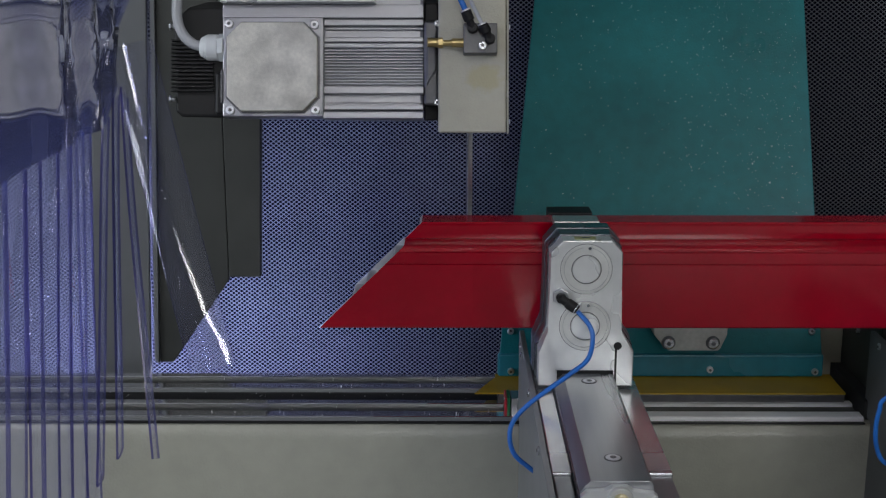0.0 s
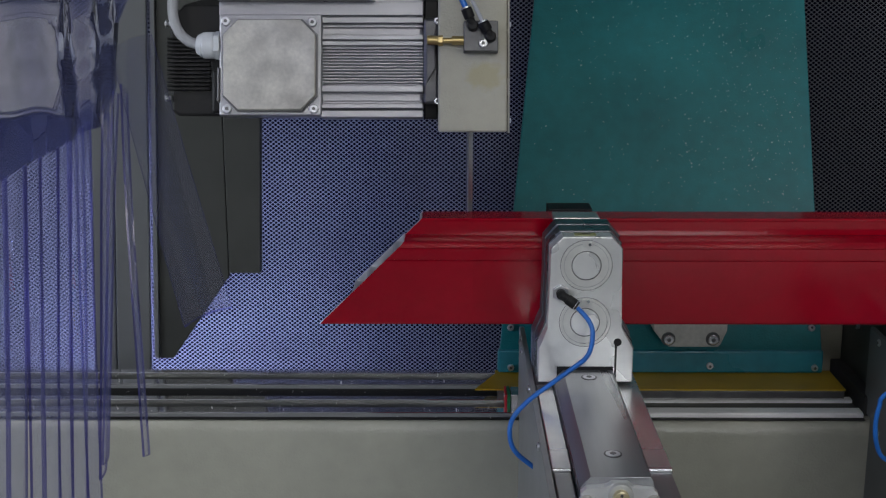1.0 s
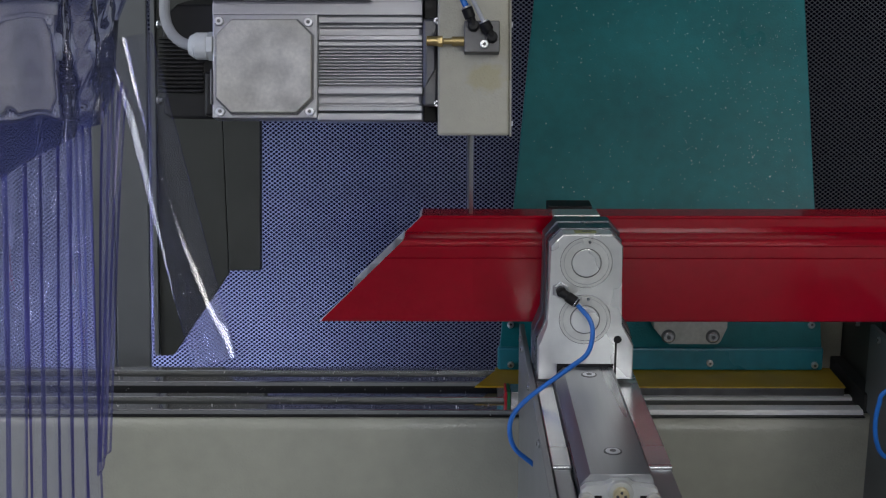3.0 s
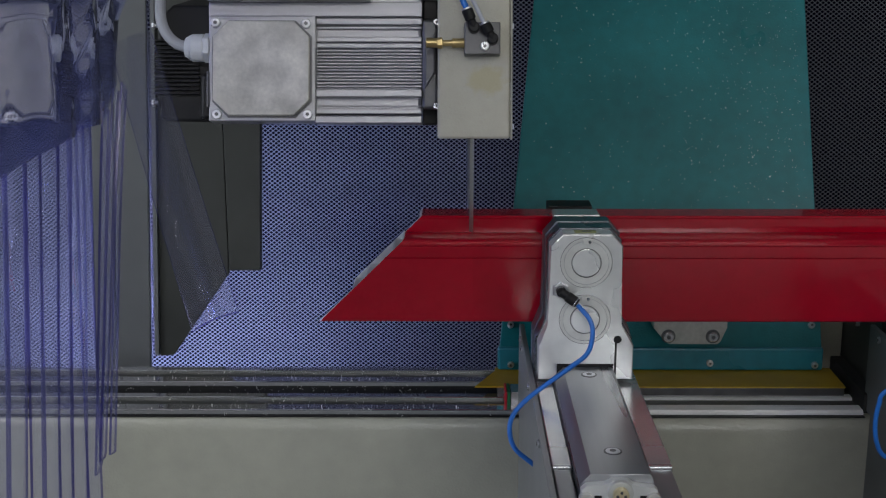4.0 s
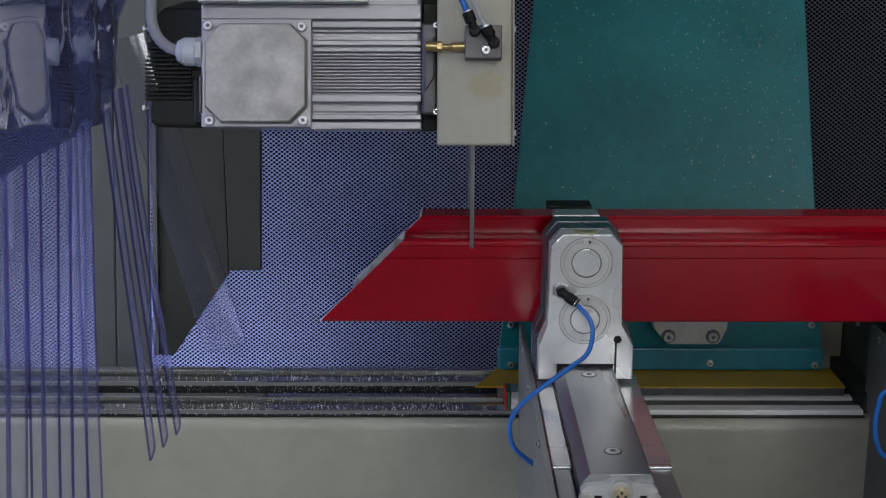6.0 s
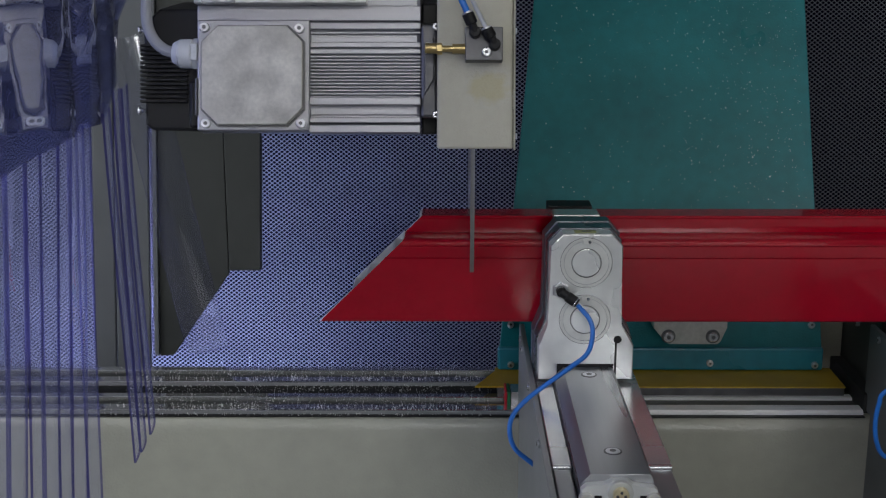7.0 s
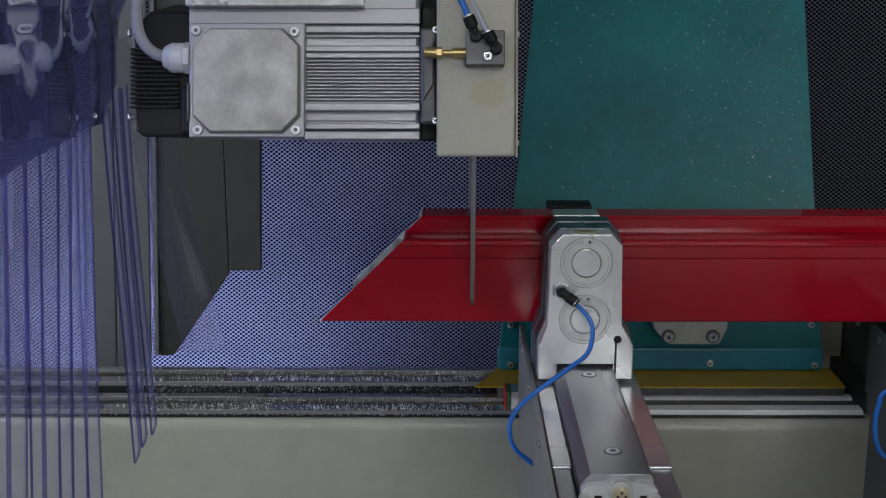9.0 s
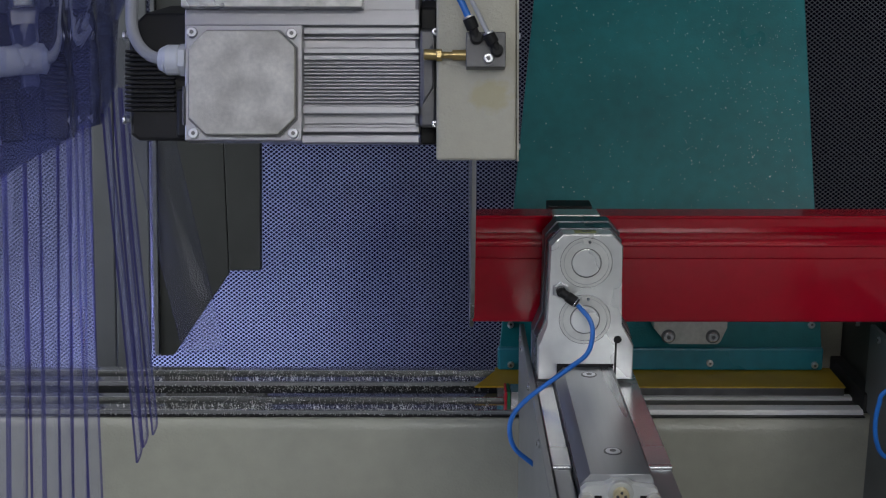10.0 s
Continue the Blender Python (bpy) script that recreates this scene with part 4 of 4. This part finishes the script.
# ---------------------------------------------------------------- chips
def chip_heap(seed, count, x0, x1, spots):
    rnd = random.Random(seed)
    bm = B()
    for _ in range(count):
        y, z, w = rnd.choice(spots)
        x = x0 + (x1 - x0) * rnd.random() ** 1.0
        p = Vector((x, y + rnd.uniform(-w, w), z + rnd.uniform(0.0004, 0.0016)))
        s = rnd.uniform(0.0005, 0.0014)
        r = Euler((rnd.uniform(0, 6), rnd.uniform(0, 6), rnd.uniform(0, 6))).to_matrix()
        v = [bm.verts.new(p + r @ Vector(q) * s) for q in ((-1, -0.5, 0), (1, -0.4, 0.3), (0.9, 0.5, 0), (-0.8, 0.5, 0.4), (0, 0, 0.7))]
        bm.faces.new((v[0], v[1], v[4])), bm.faces.new((v[1], v[2], v[4])), bm.faces.new((v[2], v[3], v[4])), bm.faces.new((v[3], v[0], v[4]))
    ob = part("metal_chips", bm, CHIP, None, "loose bright aluminium sawing chips on the rails")
    return tagged(ob, category="metal chips", kind="stuff")


def teal_sparkle():
    """Fine bright specks on the inclined teal cover, modelled to draw its sparkle."""
    rnd = random.Random(77)
    bm = B()
    for _ in range(760):
        u = rnd.random()
        v = rnd.random() ** 0.8
        if rnd.random() < 0.5:
            u = 0.45 + 0.55 * rnd.random() ** 0.6
        z = 0.96 + 0.34 * v
        y = 0.2165 + (z - 0.815) * 0.5605
        x0 = 0.064 + (z - 0.815) * 0.1227
        x1 = 0.470 + (z - 0.815) * 0.0311
        p = Vector((x0 + 0.01 + (x1 - x0 - 0.02) * u, y - 0.0002, z))
        s = rnd.uniform(0.0004, 0.0012) * (1.5 if rnd.random() < 0.1 else 1)
        r = Euler((rnd.uniform(0, 6), rnd.uniform(0, 6), rnd.uniform(0, 6))).to_matrix()
        w = [bm.verts.new(p + r @ Vector(q) * s) for q in ((-1, -0.7, -0.3), (1, -0.6, 0.2), (0.1, 0.9, 0), (0, 0, 0.8))]
        for i, j, k in ((0, 1, 3), (1, 2, 3), (2, 0, 3), (0, 2, 1)):
            bm.faces.new((w[i], w[j], w[k]))
    tagged(part("sparkle_specks", bm, CHIP, None, "fine bright specks drawing the sparkle on the teal cover"), category="metal dust", kind="stuff")


SPOTS = [(0.186, BED_Z + 0.0014, 0.012), (0.202, BED_Z + 0.0014, 0.004), (0.190, BED_Z + 0.0014, 0.010), (0.106, BED_Z + 0.0012, 0.003), (0.111, BED_Z + 0.0056, 0.003),
         (0.142, BED_Z + 0.0024, 0.009), (0.122, BED_Z + 0.0062, 0.008), (0.217, BED_Z + 0.0062, 0.008), (0.238, BED_Z + 0.0024, 0.009)]


def chips():
    out = []
    chip_heap(900, 120, -0.5, 0.06, SPOTS)
    for k in range(10):
        out.append((3.9 + k * 0.52, chip_heap(901 + k, 250, -0.42 + 0.010 * k, 0.055 if k > 3 else 0.0, SPOTS)))
    return out


hall()
machine_bed()
rails()
left_columns()
teal_head()
offcut = profiles()
first_clamp = clamp()
right_side()
copy_thing(first_clamp, pose(0.417, 0, 0))
teal_sparkle()
saw = saw_unit()
curtain()
strips = loose_strips()
heaps = chips()
rear_sheet()


def motions():
    """The saw comes forward, the offcut drops, strips swing, chips fall."""
    walk(saw, [(t, pose(SAW_END.x, SAW_END.y + 0.201 - 0.0201 * t, SAW_END.z, SAW_TILT)) for t in (0, 2.5, 5, 7.5, 10)])
    x, y, z = TIP
    walk(offcut, [(0, pose(x, y, z)), (5, pose(x, y, z)), (9.7, pose(x, y, z)), (9.8, pose(-0.1198, -0.004, 0.8626, 0, -24, 0)),
                  (9.9, pose(-0.0365, -0.012, 0.7325, 0, -75, 0)), (10.0, pose(0.01, -0.02, 0.54, 0, -140, 0))])
    a, b, c, d = strips
    swing = [(0, 0.090, -0.135, -0.293, 0.0), (0.3, 0.100, -0.170, -0.268, 0.0), (0.6, 0.107, -0.209, -0.238, 0.0), (0.9, 0.107, -0.238, -0.208, 0.1), (1.2, 0.105, -0.258, -0.186, 0.2),
             (1.6, 0.092, -0.190, -0.250, 0.2), (2.0, 0.076, -0.045, -0.322, 0.1), (2.4, 0.077, -0.050, -0.321, 0.0), (2.7, 0.082, -0.070, -0.316, 0.0), (3.3, 0.098, -0.190, -0.255, 0.0),
             (3.8, 0.110, -0.221, -0.227, 0.0), (4.1, 0.109, -0.245, -0.200, 0.1), (4.4, 0.108, -0.261, -0.179, 0.1), (4.8, 0.108, -0.245, -0.200, 0.0)]
    swing += [(5.1, 0.110, -0.170, -0.266, 0.0), (5.35, 0.102, -0.060, -0.312, 0.0), (5.7, 0.088, -0.025, -0.322, 0.0), (6.3, 0.074, -0.020, -0.326, 0.0), (7.0, 0.066, -0.020, -0.330, 0.1), (8.5, 0.062, -0.015, -0.330, 0.1), (10, 0.060, -0.015, -0.330, 0.1)]
    walk(a, [(t, hang(FLY, (x, y, z), (1, turn, max(0.0, -3 * y - 0.3)))) for t, x, y, z, turn in swing])
    first = [(0, -0.051, -0.165, -0.985), (2.0, -0.055, -0.111, -0.992), (3.8, -0.07, -0.114, -0.991), (5.3, -0.041, -0.163, -0.986), (5.7, 0.07, 0.019, -0.997), (6.2, 0.031, 0.012, -0.999),
             (7.0, 0.01, 0.004, -1.0), (8.5, 0.009, 0.0, -1.0), (10, 0.015, 0.004, -1.0)]
    second = [(0, -0.051, -0.082, -0.995), (0.6, -0.06, -0.2, -0.975), (1.2, -0.06, -0.2, -0.975), (2.0, -0.036, -0.042, -0.998), (2.7, -0.06, -0.2, -0.975), (3.8, -0.07, -0.2, -0.975), (4.4, -0.06, -0.2, -0.975),
              (5.3, -0.06, -0.2, -0.975), (5.7, 0.084, -0.027, -0.996), (6.2, 0.047, -0.057, -0.997), (7.0, 0.013, -0.078, -0.997), (8.5, 0.004, -0.032, -0.999), (10, 0.008, -0.032, -0.999)]
    third = [(0, 0.092, -0.378, -0.921), (0.6, 0.061, -0.351, -0.934), (1.2, 0.054, -0.324, -0.945), (2.0, 0.069, -0.335, -0.94), (2.7, -0.04, -0.3, -0.95), (3.3, -0.06, -0.3, -0.95), (3.8, -0.06, -0.3, -0.95),
             (4.4, 0.011, -0.283, -0.959), (5.3, 0.045, -0.389, -0.92), (5.7, 0.101, 0.007, -0.995), (6.2, 0.044, -0.051, -0.998), (7.0, -0.005, -0.012, -1.0), (8.5, -0.001, -0.016, -1.0), (10, 0.003, -0.016, -1.0)]
    for ob, p, rows in ((b, ENDS[0], first), (c, ENDS[1], second), (d, ENDS[2], third)):
        walk(ob, [(t, hang(p, (x, y, z), (-0.12, 1, 0))) for t, x, y, z in rows])
    for t, ob in heaps:
        up = pose(0.05, 0, 0.75)
        walk(ob, [(0, up), (t - 0.4, up), (t, pose(0, 0, 0)), (10, pose(0, 0, 0))])


motions()
